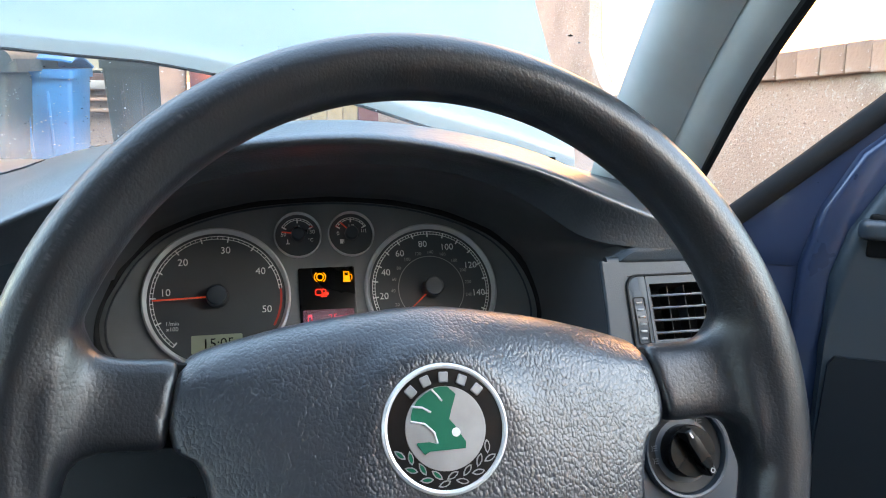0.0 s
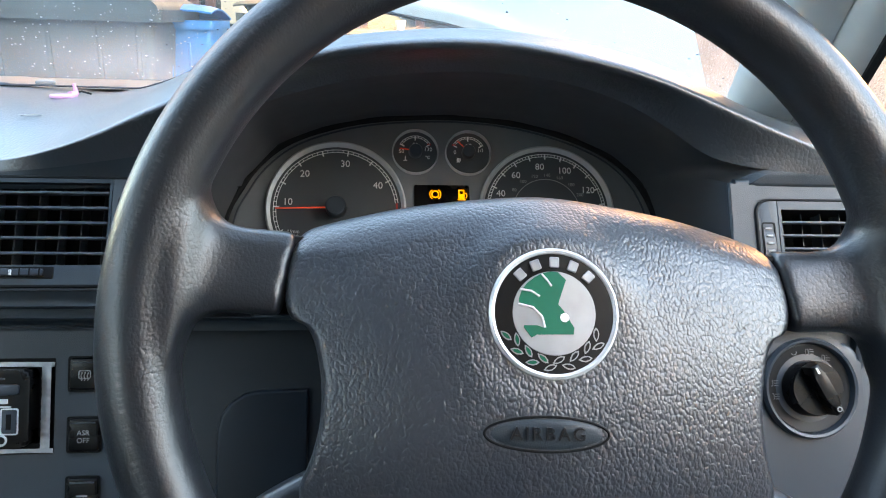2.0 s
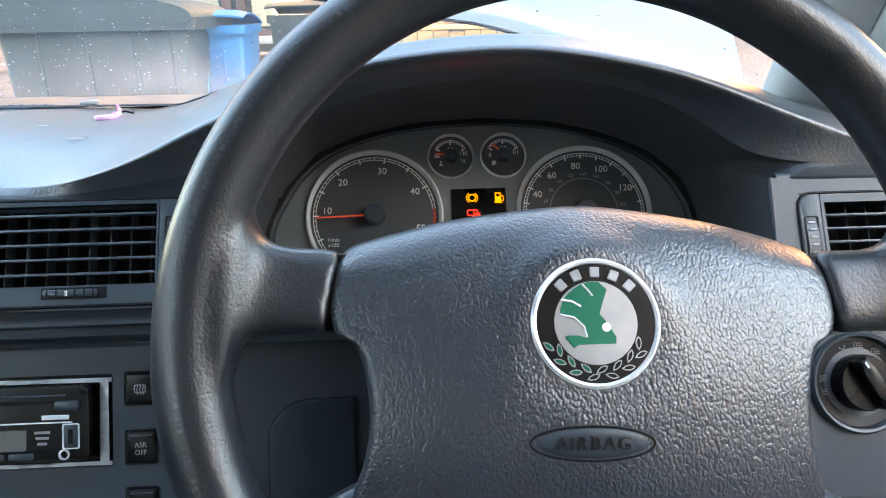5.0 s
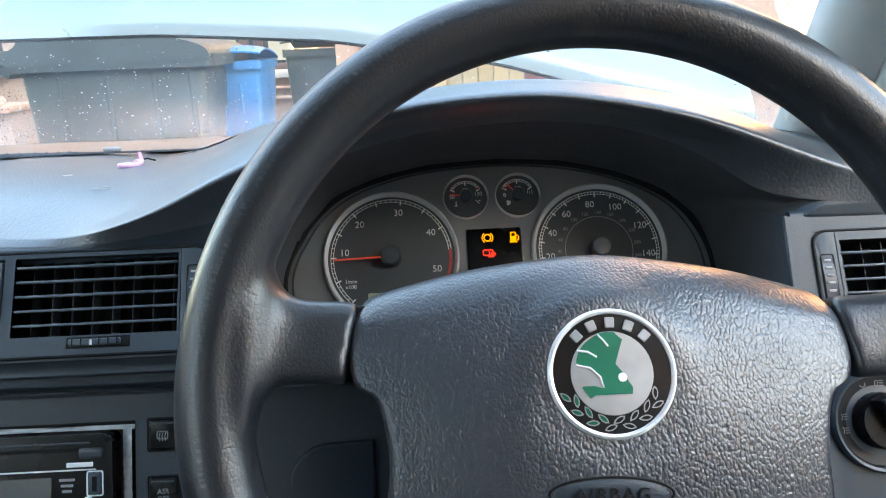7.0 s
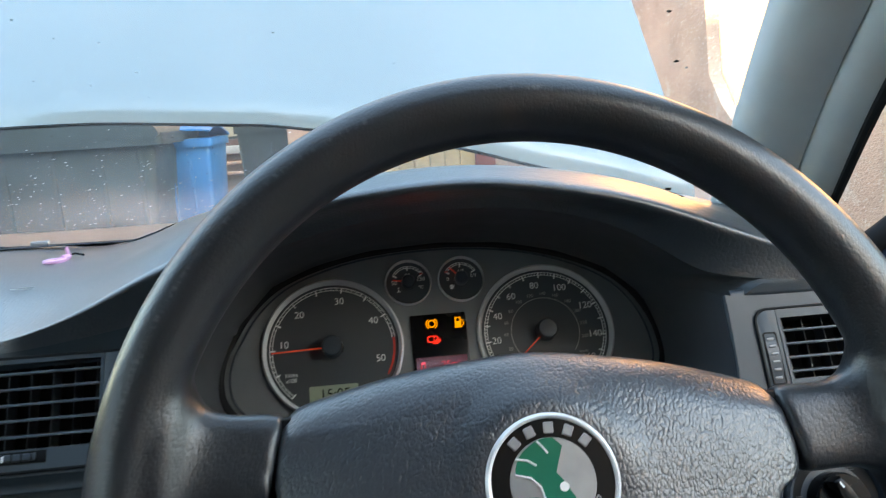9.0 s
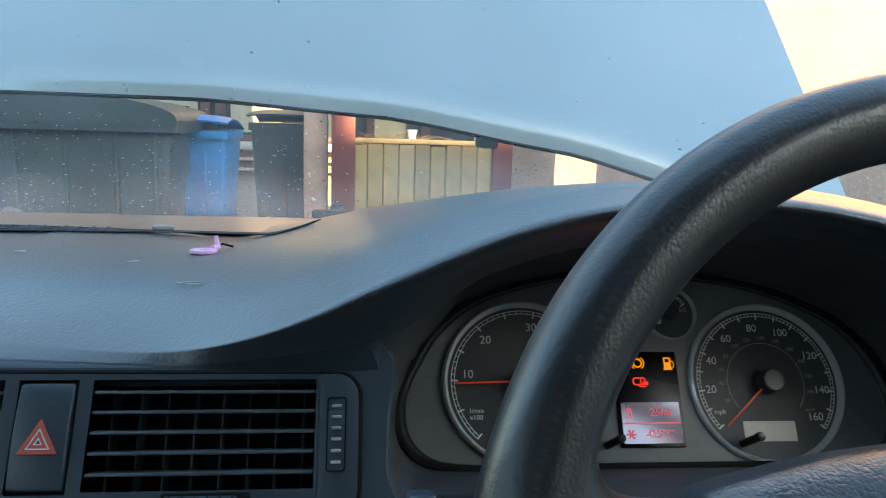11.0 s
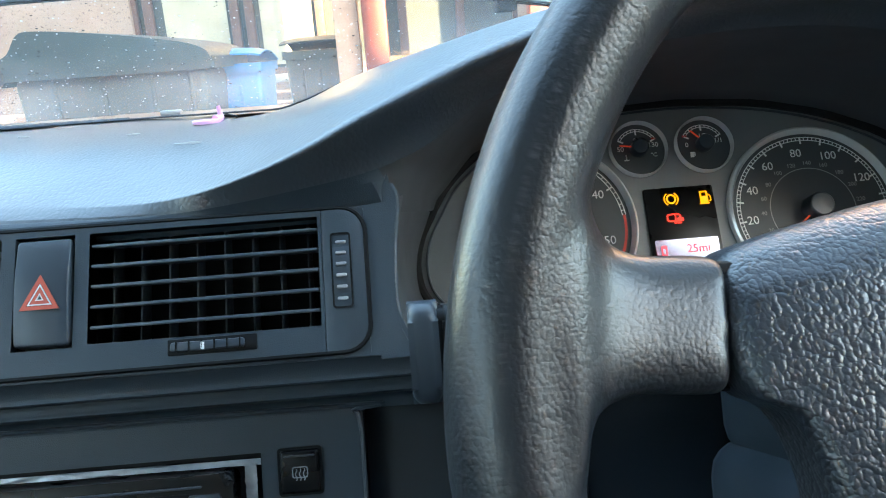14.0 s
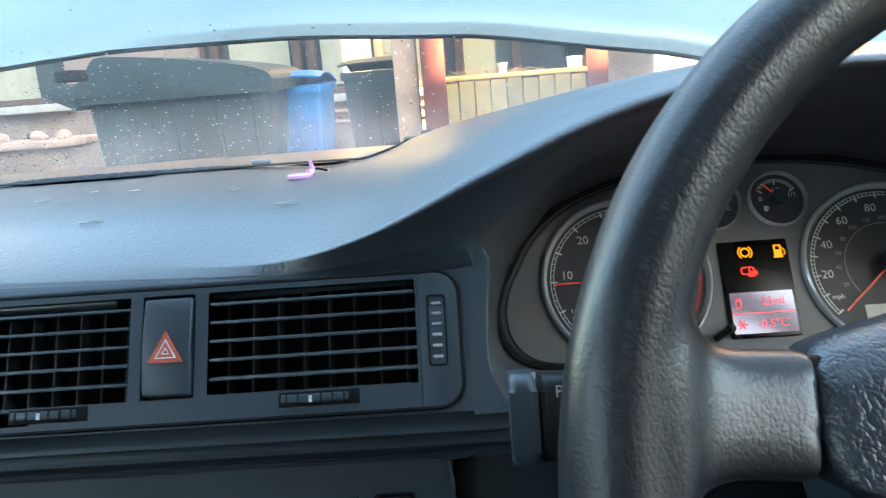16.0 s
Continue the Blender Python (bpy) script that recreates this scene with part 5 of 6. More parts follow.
SIDE = STK @ Matrix(((0, 0, 1, 0), (0, 1, 0, 0), (-1, 0, 0, 0), (0, 0, 0, 1)))     # local z runs along the stalk
part("grip", prism(round_rect(-0.0095, -0.0170, 0.0095, 0.0170, 0.0055, 6), -0.0115, 0.036, 0.0035, 4, True), M["knob"], stalk, "matt black grip").matrix_local = SIDE
part("groove", prism(round_rect(-0.0088, -0.0162, 0.0088, 0.0162, 0.005, 6), -0.0135, -0.0105), M["dark"], stalk).matrix_local = SIDE
part("end_cap", prism(round_rect(-0.0112, -0.0185, 0.0112, 0.0185, 0.0065, 6), -0.0240, -0.0130, 0.0042, 5, True), M["trim"], stalk, "rounded satin end cap").matrix_local = SIDE
part("arm", tube([(0.015, 0, 0), (0.06, 0.010, -0.004), (0.12, 0.02, -0.01)], [0.012, 0.009, 0.009], 16), M["trim"], stalk)
sym = words("P", 0.0068, T(-0.0045, 0.0110, 0.0096), 0.0001)
for k in range(3):
    box((0.0015, 0, 0.0096), (0.0034, 0.0006, 0.0002), m=T(0.0005, 0.0118) @ RZ(28 * (k - 1)), bm=sym)
arrow = [(0.000, -0.0060), (0.0050, -0.0020), (0.0050, -0.0042), (0.0110, -0.0042), (0.0110, -0.0078), (0.0050, -0.0078), (0.0050, -0.0100)]
join(sym, ring_prism(arrow, [(0.0036 + (x - 0.0036) * 0.66 + 0.0006, -0.006 + (y + 0.006) * 0.66) for x, y in arrow], 0.0094, 0.0097))
part("symbols", sym, M["grey"], stalk, smooth=False).matrix_local = axes_m((0, 0, 0), (1, 0, 0), (0, 0.25, 0.97))

# light switch at the right
lsw = thing("light_switch", axes_m((0.2235, 0.150, 0.8325), (1, 0, 0), (0, 0.42, 0.907)), "black rotary headlamp switch with white symbols", "light switch")
part("surround", prism(round_rect(-0.037, -0.075, 0.040, 0.031, 0.014, 8), -0.02, -0.004, 0.004, 4), M["trim"], lsw, "satin grey surround")
part("outer_ring", lathe([(0.0340, -0.005), (0.0345, -0.0005), (0.0330, 0.0018), (0.0312, 0.0012), (0.0300, -0.003)], 56), M["trim"], lsw)
part("ring_groove", lathe([(0.0290, -0.0045), (0.0303, -0.0045)], 48), M["dark"], lsw)
part("dial_plate", lathe([(0.0180, -0.0052), (0.0294, -0.0026), (0.0294, -0.0050)], 48), M["knob"], lsw, "sloping dial with faint symbols")
kn = part("knob", lathe([(0.0190, -0.006), (0.0186, 0.0060), (0.0176, 0.0086), (0, 0.0090)], 40), M["black"], lsw, "round black knob with a raised grip")
bm = prism([(-0.0026, -0.0180), (0.0026, -0.0180), (0.0040, -0.006), (0.0040, 0.010), (0.0032, 0.0180), (-0.0032, 0.0180), (-0.0040, 0.010), (-0.0040, -0.006)], 0.008, 0.0195, 0.0022, 3)
part("grip", bm, M["black"], kn).matrix_local = RZ(28)
part("pointer", box((0.0, 0.0140, 0.0197), (0.0013, 0.0042, 0.0006), m=RZ(28)), M["white"], kn)
part("lamp_mark", lathe([(0.0011, 0.0), (0.0018, 0.0), (0.0018, 0.0003), (0.0011, 0.0003)], 14), M["grey"], kn).matrix_local = RZ(28) @ T(0, -0.0145, 0.0194)
bm = bmesh.new()
words("O", 0.0060, T(-0.009, 0.0240, -0.0028), 0.0001, bm)
for a, s in ((84, "ÐD"), (55, "ID"), (172, "ID"), (193, "CE")):
    for k in range(3):
        box((0.0248 * math.cos(radians(a)) + 0.0014, 0.0248 * math.sin(radians(a)) + 0.0016 * (k - 1), -0.0027), (0.0030, 0.0006, 0.0002), bm=bm)
    join(bm, ring_prism(round_rect(-0.0032 + 0.0248 * math.cos(radians(a)), -0.0022 + 0.0248 * math.sin(radians(a)), -0.0008 + 0.0248 * math.cos(radians(a)), 0.0022 + 0.0248 * math.sin(radians(a)), 0.001, 2), round_rect(-0.0027 + 0.0248 * math.cos(radians(a)), -0.0017 + 0.0248 * math.sin(radians(a)), -0.0013 + 0.0248 * math.cos(radians(a)), 0.0017 + 0.0248 * math.sin(radians(a)), 0.0005, 2), -0.0028, -0.0026))
part("symbols", bm, M["dim"], lsw, smooth=False).location.z = -0.0006

# ---- centre console: radio and switches ----
radio = thing("car_radio", CONSOLE @ T(-0.3695, -0.0303), "black single-height car radio in a torn foil frame", "car radio")
part("sleeve", ring_prism(round_rect(-0.091, -0.0303, 0.091, 0.0303, 0.0008, 2), round_rect(-0.083, -0.0240, 0.083, 0.0240, 0.0008, 2), -0.03, -0.002), M["dark"], radio)
for p0, p1, w in (((-0.091, 0.0275), (0.091, 0.0265), 0.0016), ((0.0860, 0.028), (0.0860, -0.029), 0.0032), ((-0.091, -0.0285), (0.091, -0.0280), 0.0014)):
    d = Vector((p1[0] - p0[0], p1[1] - p0[1], 0))
    nn = Vector((-d.y, d.x, 0)).normalized()
    part("foil_strip", sheet(lambda a, b, p0=p0, d=d, nn=nn, w=w: Vector((*p0, 0)) + d * a + nn * ((b - 0.5) * 2 * w * (0.88 + 0.12 * noise.noise((a * 31, p0[0] * 90, 2)))) + Vector((0, 0, 0.0012 + 0.0005 * noise.noise((a * 24, b * 5, p0[0] * 50)))), 60, 4, 0.0004), M["foil"], radio, "wrinkled torn silver foil strip")
face = part("faceplate", prism(round_rect(-0.083, -0.0240, 0.0795, 0.0240, 0.004, 5), -0.004, 0.010, 0.003, 3), M["black"], radio, "gloss black faceplate")
part("disc_slot", box((-0.010, 0.0145, 0.0102), (0.138, 0.0026, 0.0008), 0.0003, 1), M["dark"], face)
part("upper_trim", box((-0.008, 0.0185, 0.0104), (0.146, 0.0012, 0.0012), 0.0004, 1), M["trim"], face)
part("eject_button", prism(round_rect(0.058, 0.0085, 0.0740, 0.0150, 0.002, 3), 0.0098, 0.0115, 0.0006), M["trim"], face)
part("name_bar", box((0.0585, 0.0045, 0.0104), (0.0175, 0.0030, 0.0006), 0.0003, 1), M["white"], face, "white bar where the maker's name stands")
part("chrome_line", box((-0.004, 0.0012, 0.0104), (0.146, 0.0008, 0.0008)), M["chrome"], face)
part("display", prism(round_rect(-0.062, -0.0165, 0.040, -0.0030, 0.001, 2), 0.0096, 0.0105), M["pane"], face)
part("usb_bracket", ring_prism(round_rect(0.0628, -0.0162, 0.0737, 0.0002, 0.0014, 3), round_rect(0.0636, -0.0154, 0.0729, -0.0006, 0.001, 3), 0.0098, 0.0106), M["white"], face, "white printed bracket")
part("usb_cover", prism(round_rect(0.0640, -0.0150, 0.0725, -0.0010, 0.001, 2), 0.0098, 0.0112, 0.0004), M["trim"], face)
part("usb_slot", box((0.0683, -0.008, 0.0113), (0.0030, 0.0095, 0.0006)), M["dark"], face)
for k in range(3):
    part("label_bar", box((0.0500, -0.0050 - 0.0036 * k, 0.0104), (0.010 - 0.002 * k, 0.0016, 0.0005)), M["grey"], face)
for k in range(6):
    part("preset_button", prism(round_rect(-0.064 + 0.0185 * k, -0.0222, -0.048 + 0.0185 * k, -0.0180, 0.0012, 2), 0.0098, 0.0110, 0.0004), M["trim"], face)
part("aux_socket", lathe([(0.0033, 0.0), (0.0036, 0.001), (0.0024, 0.0012), (0.0022, -0.004)], 20), M["chrome"], face).matrix_local = T(0.0640, -0.0195, 0.010)


def console_switch(y0, y1, kind, label):
    s = thing("push_switch", CONSOLE @ T(-0.2597, (y0 + y1) / 2), label, "switch", "console switches")
    h = y1 - y0
    part("surround", ring_prism(round_rect(-0.0108, -h / 2 - 0.0010, 0.0108, h / 2 + 0.0010, 0.0018, 3), round_rect(-0.0096, -h / 2 + 0.0002, 0.0096, h / 2 - 0.0002, 0.0014, 3), -0.004, 0.0010), M["dark"], s)
    part("cap", prism(round_rect(-0.0094, -h / 2 + 0.0005, 0.0094, h / 2 - 0.0005, 0.0014, 3), -0.012, 0.0022, 0.0012, 3), M["black"], s)
    part("lip", box((0, h / 2 - 0.0030, 0.0026), (0.0150, 0.0010, 0.0010), 0.0003, 1), M["trim"], s)
    bm = bmesh.new()
    if kind == "demist":
        join(bm, ring_prism(round_rect(-0.0038, -0.0030, 0.0038, 0.0024, 0.001, 2), round_rect(-0.0033, -0.0025, 0.0033, 0.0019, 0.0008, 2), 0.0020, 0.0024))
        for k in (-1, 0, 1):
            join(bm, tube([(0.0019 * k + 0.0004 * math.sin(j * 1.25), -0.0042 + 0.0008 * j, 0.0023) for j in range(8)], 0.00026, 4))
    elif kind == "off":
        words("ASR", 0.0046, T(0, 0.0012, 0.0022), 0.0001, bm)
        words("OFF", 0.0046, T(0, -0.0036, 0.0022), 0.0001, bm)
    else:
        box((0, -0.001, 0.0023), (0.007, 0.001, 0.0003), bm=bm)
    part("symbol", bm, M["grey"], s, smooth=False)


console_switch(-0.0206, 0.0004, "demist", "black rear demister push switch")
console_switch(-0.0594, -0.0381, "off", "black push switch with white letters")
console_switch(-0.0965, -0.0757, "", "black push switch in the console")

# pink clip and torn flakes on the dash top
tag = thing("hair_clip", pose(-0.3315, 0.3600, surf_z(-0.3315, 0.360) + 0.0004, 0, 0, 14), "small pink plastic clip lying on the dashboard", "hair clip")
oval = lambda rx, ry: [(rx * math.cos(a / 14 * math.pi), ry * math.sin(a / 14 * math.pi)) for a in range(28)]
part("round_tab", ring_prism(oval(0.0092, 0.0078), oval(0.0026, 0.0022), 0.0, 0.0024, 0.0005), M["pink"], tag, "flat round tab with a hole")
part("neck", tube([(0.0060, 0.004, 0.0014), (0.0095, 0.0075, 0.0020), (0.0105, 0.0085, 0.0032)], [0.0034, 0.0026, 0.0020], 10), M["pink"], tag)
part("prong", tube([(0.0100, 0.0085, 0.0020), (0.0088, 0.0090, 0.0105)], [0.0022, 0.0013], 8), M["pink"], tag)
part("wire", tube([(0.009, 0.011, 0.0028), (0.014, 0.014, 0.0036), (0.021, 0.014, 0.0014)], 0.0009, 6), M["rubber"], tag)
rnd = random.Random(4)
leaf = lambda s, w: [(s * math.cos(a / 10 * math.pi), w * math.sin(a / 10 * math.pi) * (1 + 0.25 * math.cos(a / 10 * math.pi))) for a in range(20)]
for x, y, s in ((-0.443, 0.272, 1.0), (-0.3215, 0.280, 1.0), (-0.514, 0.345, 0.60), (-0.370, 0.330, 0.50), (-0.452, 0.356, 0.45), (-0.600, 0.478, 0.7), (-0.49, 0.372, 0.35)):
    lt = thing("lint_flake", pose(x, y, surf_z(x, y) + 0.0004, 0, 0, 8 + rnd.uniform(-12, 12)), "pale torn film flake lying on the dashboard top", "lint", "flakes on the dashboard")
    part("curled_edge", tube([(px, py, 0.0006) for px, py in leaf(0.0098 * s, 0.0048 * s)[11:19]], [0.0001, 0.0003, 0.0005, 0.0004, 0.0002, 0.0004, 0.0002, 0.0001], 5), M["crumb"], lt)
    part("curled_edge", tube([(-0.006 * s, -0.0005 * s, 0.0006), (0.001, 0.0012 * s, 0.0007), (0.007 * s, 0.002 * s, 0.0006)], [0.0001, 0.0004, 0.0001], 5), M["crumb"], lt)


# ---- car shell ----
def mirror_x(p):
    return Vector((2 * MID - p[0], p[1], p[2]))


PL = [(0.2815, 0.4524, 1.0), (0.2485, 0.3326, 1.1), (0.2173, 0.2086, 1.2), (0.1861, 0.0846, 1.3), (0.162, -0.02, 1.385)]   # inner edge of the glass
PR = [(0.338, 0.352, 1.0), (0.292, 0.223, 1.1), (0.256, 0.086, 1.2), (0.2207, -0.0512, 1.3), (0.195, -0.15, 1.375)]         # door side of the pillar
PL0, PR0 = (0.3080, 0.5520, 0.93), (0.375, 0.45, 0.93)


def pillar(name, flip):
    ob = thing(name, pose(0.3 if not flip else 2 * MID - 0.3, 0.35, 0.95), "pale grey cloth-textured windscreen pillar trim", "pillar trim", kind="structure")
    inv = ob.matrix_world.inverted()
    fx = mirror_x if flip else Vector
    L, R = spline([PL0] + PL, 30), spline([PR0] + PR, 30)

    def strip(a, b, bulge, off):
        def fn(u, v):
            i = round(u * 30)
            p = L[i].lerp(R[i], a + (b - a) * v)
            out = Vector((-0.62, -0.62, 0.35)).normalized()
            return inv @ fx(p + out * (bulge * math.sin(math.pi * v) + off))
        return fn
    part("trim_cover", sheet(strip(0.0, 0.66, 0.026, 0.0), 30, 10, 0.003), M["pillar"], ob)
    part("door_frame_trim", sheet(strip(0.67, 1.03, 0.010, -0.004), 30, 8, 0.003), M["pillar"], ob)
    part("inner_body", sheet(strip(0.06, 0.97, 0.0, -0.020), 30, 4, 0.004), M["rubber"], ob)
    bm = tube([inv @ fx(L[i].lerp(R[i], 1.045)) for i in range(31)], 0.0045, 8)
    part("door_seal", bm, M["rubber"], ob, "black rubber door seal")
    bm = tube([inv @ fx(L[i] + Vector((0.002, 0.004, 0.001))) for i in range(31)], 0.0010, 6)
    part("glass_edge", bm, M["rubber"], ob)


pillar("pillar_right", False)
pillar("pillar_left", True)

Lw = spline([PL0] + PL, 24)


def glass_fn(u, v):
    r = Lw[round(v * 24)] + Vector((0.012, 0.008, 0))
    l = mirror_x(r)
    p = r.lerp(l, u)
    k = 1 - (2 * u - 1) ** 2
    return p + Vector((0, 0.125, 0.0)) * k + Vector((0, 0, 0.012)) * k


screen = thing("window_1", pose(MID, 0.5, 0.96), "raked windscreen with raindrops and specks of dirt", "windscreen", kind="structure")
SI = screen.matrix_world.inverted()
bm = sheet(lambda u, v: SI @ glass_fn(u, v), 40, 24)
pane = part("pane", bm, M["screen"], screen, "clear windscreen glass")
pane.visible_shadow = False
bm = sheet(lambda u, v: SI @ (glass_fn(u, 0) + Vector((0, 0.006 - 0.016 * v, 0.0 + 0.028 * v))), 40, 3)
part("frit_band", bm, M["rubber"], screen, "black band along the base of the glass")


def on_glass(u, v):
    v = max(0, min(0.999, v))
    i = int(v * 24)
    a, b2 = glass_fn(u, i / 24), glass_fn(u, (i + 1) / 24)
    p = a.lerp(b2, v * 24 - i)
    du, dv = glass_fn(min(u + 0.02, 1), i / 24) - glass_fn(max(u - 0.02, 0), i / 24), b2 - a
    n = du.cross(dv).normalized()
    return p, n, du.normalized()


rnd = random.Random(11)
bmw, bmd, bmk = bmesh.new(), bmesh.new(), bmesh.new()
for k in range(4400):
    u = 0.36 + 0.55 * rnd.random()
    v = 0.06 + 0.30 * rnd.random() ** 1.3 + (0.3 * rnd.random() if rnd.random() < 0.09 else 0)
    if rnd.random() < 0.25:
        u = rnd.random()
    if rnd.random() < 0.35:
        u = 0.62 + 0.3 * rnd.random()
    p, n, t = on_glass(u, v)
    r = 0.00042 + 0.0009 * rnd.random() ** 3
    # two opaque copies, dark and pale, stand in for refraction in clear drops
    b_ = bmk if rnd.random() < 0.4 else bmw
    c = [b_.verts.new(p + (t * math.cos(a) + n.cross(t) * math.sin(a) * 0.8) * r + n * -0.0002) for a in (0, 1.05, 2.1, 3.14, 4.19, 5.24)]
    top = b_.verts.new(p - n * r * 0.6)
    for i in range(6):
        b_.faces.new((c[i], c[(i + 1) % 6], top))
for u, v, r in ((0.5, 0.37, 0.0016), (0.47, 0.385, 0.0013), (0.445, 0.385, 0.0012), (0.60, 0.34, 0.0013), (0.66, 0.5, 0.0012), (0.31, 0.52, 0.001), (0.25, 0.58, 0.0011), (0.17, 0.60, 0.0012), (0.06, 0.52, 0.0022), (0.05, 0.45, 0.0026), (0.03, 0.36, 0.0015), (0.02, 0.30, 0.002), (0.13, 0.33, 0.001), (0.42, 0.26, 0.0008), (0.53, 0.28, 0.0008)):
    p, n, t = on_glass(u, v)
    c = [bmd.verts.new(p + (t * math.cos(a) * rnd.uniform(0.7, 1.3) + n.cross(t) * math.sin(a) * rnd.uniform(0.3, 0.8)) * r - n * 0.0004) for a in (0, 0.8, 1.6, 2.4, 3.2, 4, 4.8, 5.6)]
    bmd.faces.new(c)
for b_, nm, mt, lb in ((bmw, "raindrops", "droplet", "tiny raindrops with bright refraction painted in"), (bmk, "raindrops", "dropd", "tiny raindrops with dark refraction painted in"), (bmd, "dirt_specks", "dirt", "dark dirt specks on the windscreen")):
    ob = solid(nm, b_, M[mt], Matrix(), lb, "drops" if nm[0] == "r" else "dirt", "stuff")

# blunt end of the wiper at the base of the glass
wip = thing("wiper_arm", pose(-0.255, 0.655, 0.984), "black wiper arm end at the base of the windscreen", "wiper")
part("arm", box((0, 0, 0.002), (0.046, 0.014, 0.010), 0.003, 2), M["rubber"], wip)
part("cap", box((0.004, 0, 0.009), (0.014, 0.012, 0.008), 0.002, 2), M["rubber"], wip)

# maker's marks in the corner of the glass
mk = thing("glass_marking", axes_m((0.2380, 0.4700, 1.0010), (0.93, -0.36, 0.02), (-0.2, -0.70, 0.66)), "faint dark printed marks in the windscreen corner", "marking")
for x, y, w, h in ((0, 0.008, 0.006, 0.004), (-0.004, 0.002, 0.022, 0.0007), (0.004, -0.001, 0.018, 0.0007), (0.010, -0.004, 0.010, 0.0008), (0.013, -0.0075, 0.006, 0.003)):
    part("bar", box((x, y, 0.001), (w, h, 0.0003)), M["rubber"], mk)

# bonnet, raised on its hinges
up_dir = Vector((0, 0.680, 0.733))


def bonnet_edge(s):
    """s from -1 to 1 across the car."""
    x = MID + 0.690 * s
    z, y = lerp_rows([(-1.06, 1.035, 0.66), (-0.95, 1.075, 0.690), (-0.8, 1.0975, 0.700), (-0.6, 1.1077, 0.6866), (-0.4, 1.1055, 0.6766), (-0.2, 1.0928, 0.6684), (0.0, 1.0626, 0.6485), (0.2, 1.0120, 0.6200), (0.321, 0.978, 0.588)], x)
    return Vector((x, y, z))


def bonnet_fn(u, v):
    s = 2 * u - 1
    p = bonnet_edge(s)
    w = 1 + 0.02 * v - 0.05 * v ** 4
    crown = 0.030 * (1 - s * s) * math.sin(math.pi * min(1, 0.15 + v * 0.8))
    tip = up_dir * (1.02 * v)
    q = Vector((MID + (p.x - MID) * w, p.y, p.z)) + tip + Vector((0, -0.7, 0.7)) * crown
    if v < 0.02:
        q += Vector((0, 0.006, -0.008)) * (1 - v / 0.02)
    return q


bonnet = thing("bonnet", pose(MID, 0.62, 1.0), "open pale blue car bonnet reflecting the sky", "bonnet")
BI = bonnet.matrix_world.inverted()
part("skin", sheet(lambda u, v: BI @ bonnet_fn(u, (v ** 1.5)), 48, 32, -0.006), M["hood_paint"], bonnet, "glossy pale blue skin")
part("edge_seal", tube([BI @ (bonnet_fn(u / 40, 0) + Vector((0, 0.006, 0.001))) for u in range(41)], 0.0035, 6), M["rubber"], bonnet)
part("hinge", box((0, 0, 0), (0.021, 0.04, 0.013), 0.003, 2, BI @ T(-0.084, 0.672, 1.070)), M["rubber"], bonnet)
part("hinge", box((0, 0, 0), (0.021, 0.04, 0.013), 0.003, 2, BI @ T(2 * MID + 0.084, 0.690, 1.085)), M["rubber"], bonnet)
# scuttle and wings, under the bonnet's rear edge
scuttle = thing("scuttle_panel", pose(MID, 0.75, 0.9), "black scuttle panel with wiper arms below the windscreen", "scuttle panel")
part("tray", sheet(lambda u, v: Vector((1.42 * (u - 0.5), -0.13 + 0.16 * v - 0.10 * (2 * u - 1) ** 2, 0.030 - 0.05 * v - 0.03 * (2 * u - 1) ** 2)), 24, 6, 0.01), M["rubber"], scuttle)
for x0 in (0.12, -0.42):
    w = part("wiper", tube([(x0, -0.085, 0.056), (x0 - 0.3, -0.055, 0.058), (x0 - 0.55, -0.10, 0.056)], 0.006, 8), M["rubber"], scuttle, "black wiper arm lying on the glass")
    part("pivot", box((x0 + 0.01, -0.088, 0.070), (0.045, 0.022, 0.018), 0.004), M["rubber"], w)
engine = thing("engine_bay", pose(MID, 1.2, 0.6), "dark engine bay between blue wings", "engine bay")
part("bay_floor", box((0, 0, -0.05), (1.5, 0.95, 0.35), 0.02), M["dark"], engine)
part("wing_panel", box((0.73, 0, 0.05), (0.12, 1.1, 0.42), 0.04, 3), M["door_paint"], engine)
part("wing_panel", box((-0.73, 0, 0.05), (0.12, 1.1, 0.42), 0.04, 3), M["door_paint"], engine)
part("front_panel", box((0, 0.52, -0.02), (1.5, 0.12, 0.40), 0.04, 3), M["door_paint"], engine)

# open driver's door
door = thing("driver_door", axes_m((0.42, 0.40, 0.0), (0.906, -0.423, 0), (0, 0, 1)), "open dark blue front door with black inner trim", "car door")
part("shell", prism([(0.0, 0.30), (1.0, 0.30), (1.02, 0.93), (0.0, 0.915)], -0.07, -0.002, 0.006, 3, True), M["door_paint"], door, "dark blue painted door shell")
part("window_frame", prism([(0.0, 0.90), (0.42, 0.90), (0.40, 1.30), (0.37, 1.295), (0.013, 0.945), (0.0, 0.935)], -0.012, 0.0, 0.003, 2, True), M["door_paint"], door)
part("frame_fold", prism([(0.075, 0.35), (0.099, 0.35), (0.116, 0.70), (0.0995, 0.82), (0.0975, 0.898), (0.110, 0.948), (0.143, 1.010), (0.36, 1.225), (0.35, 1.250), (0.115, 1.025), (0.085, 0.965), (0.072, 0.905)], 0.0, 0.014, 0.006, 4), M["door_paint"], door, "blue painted frame flange")
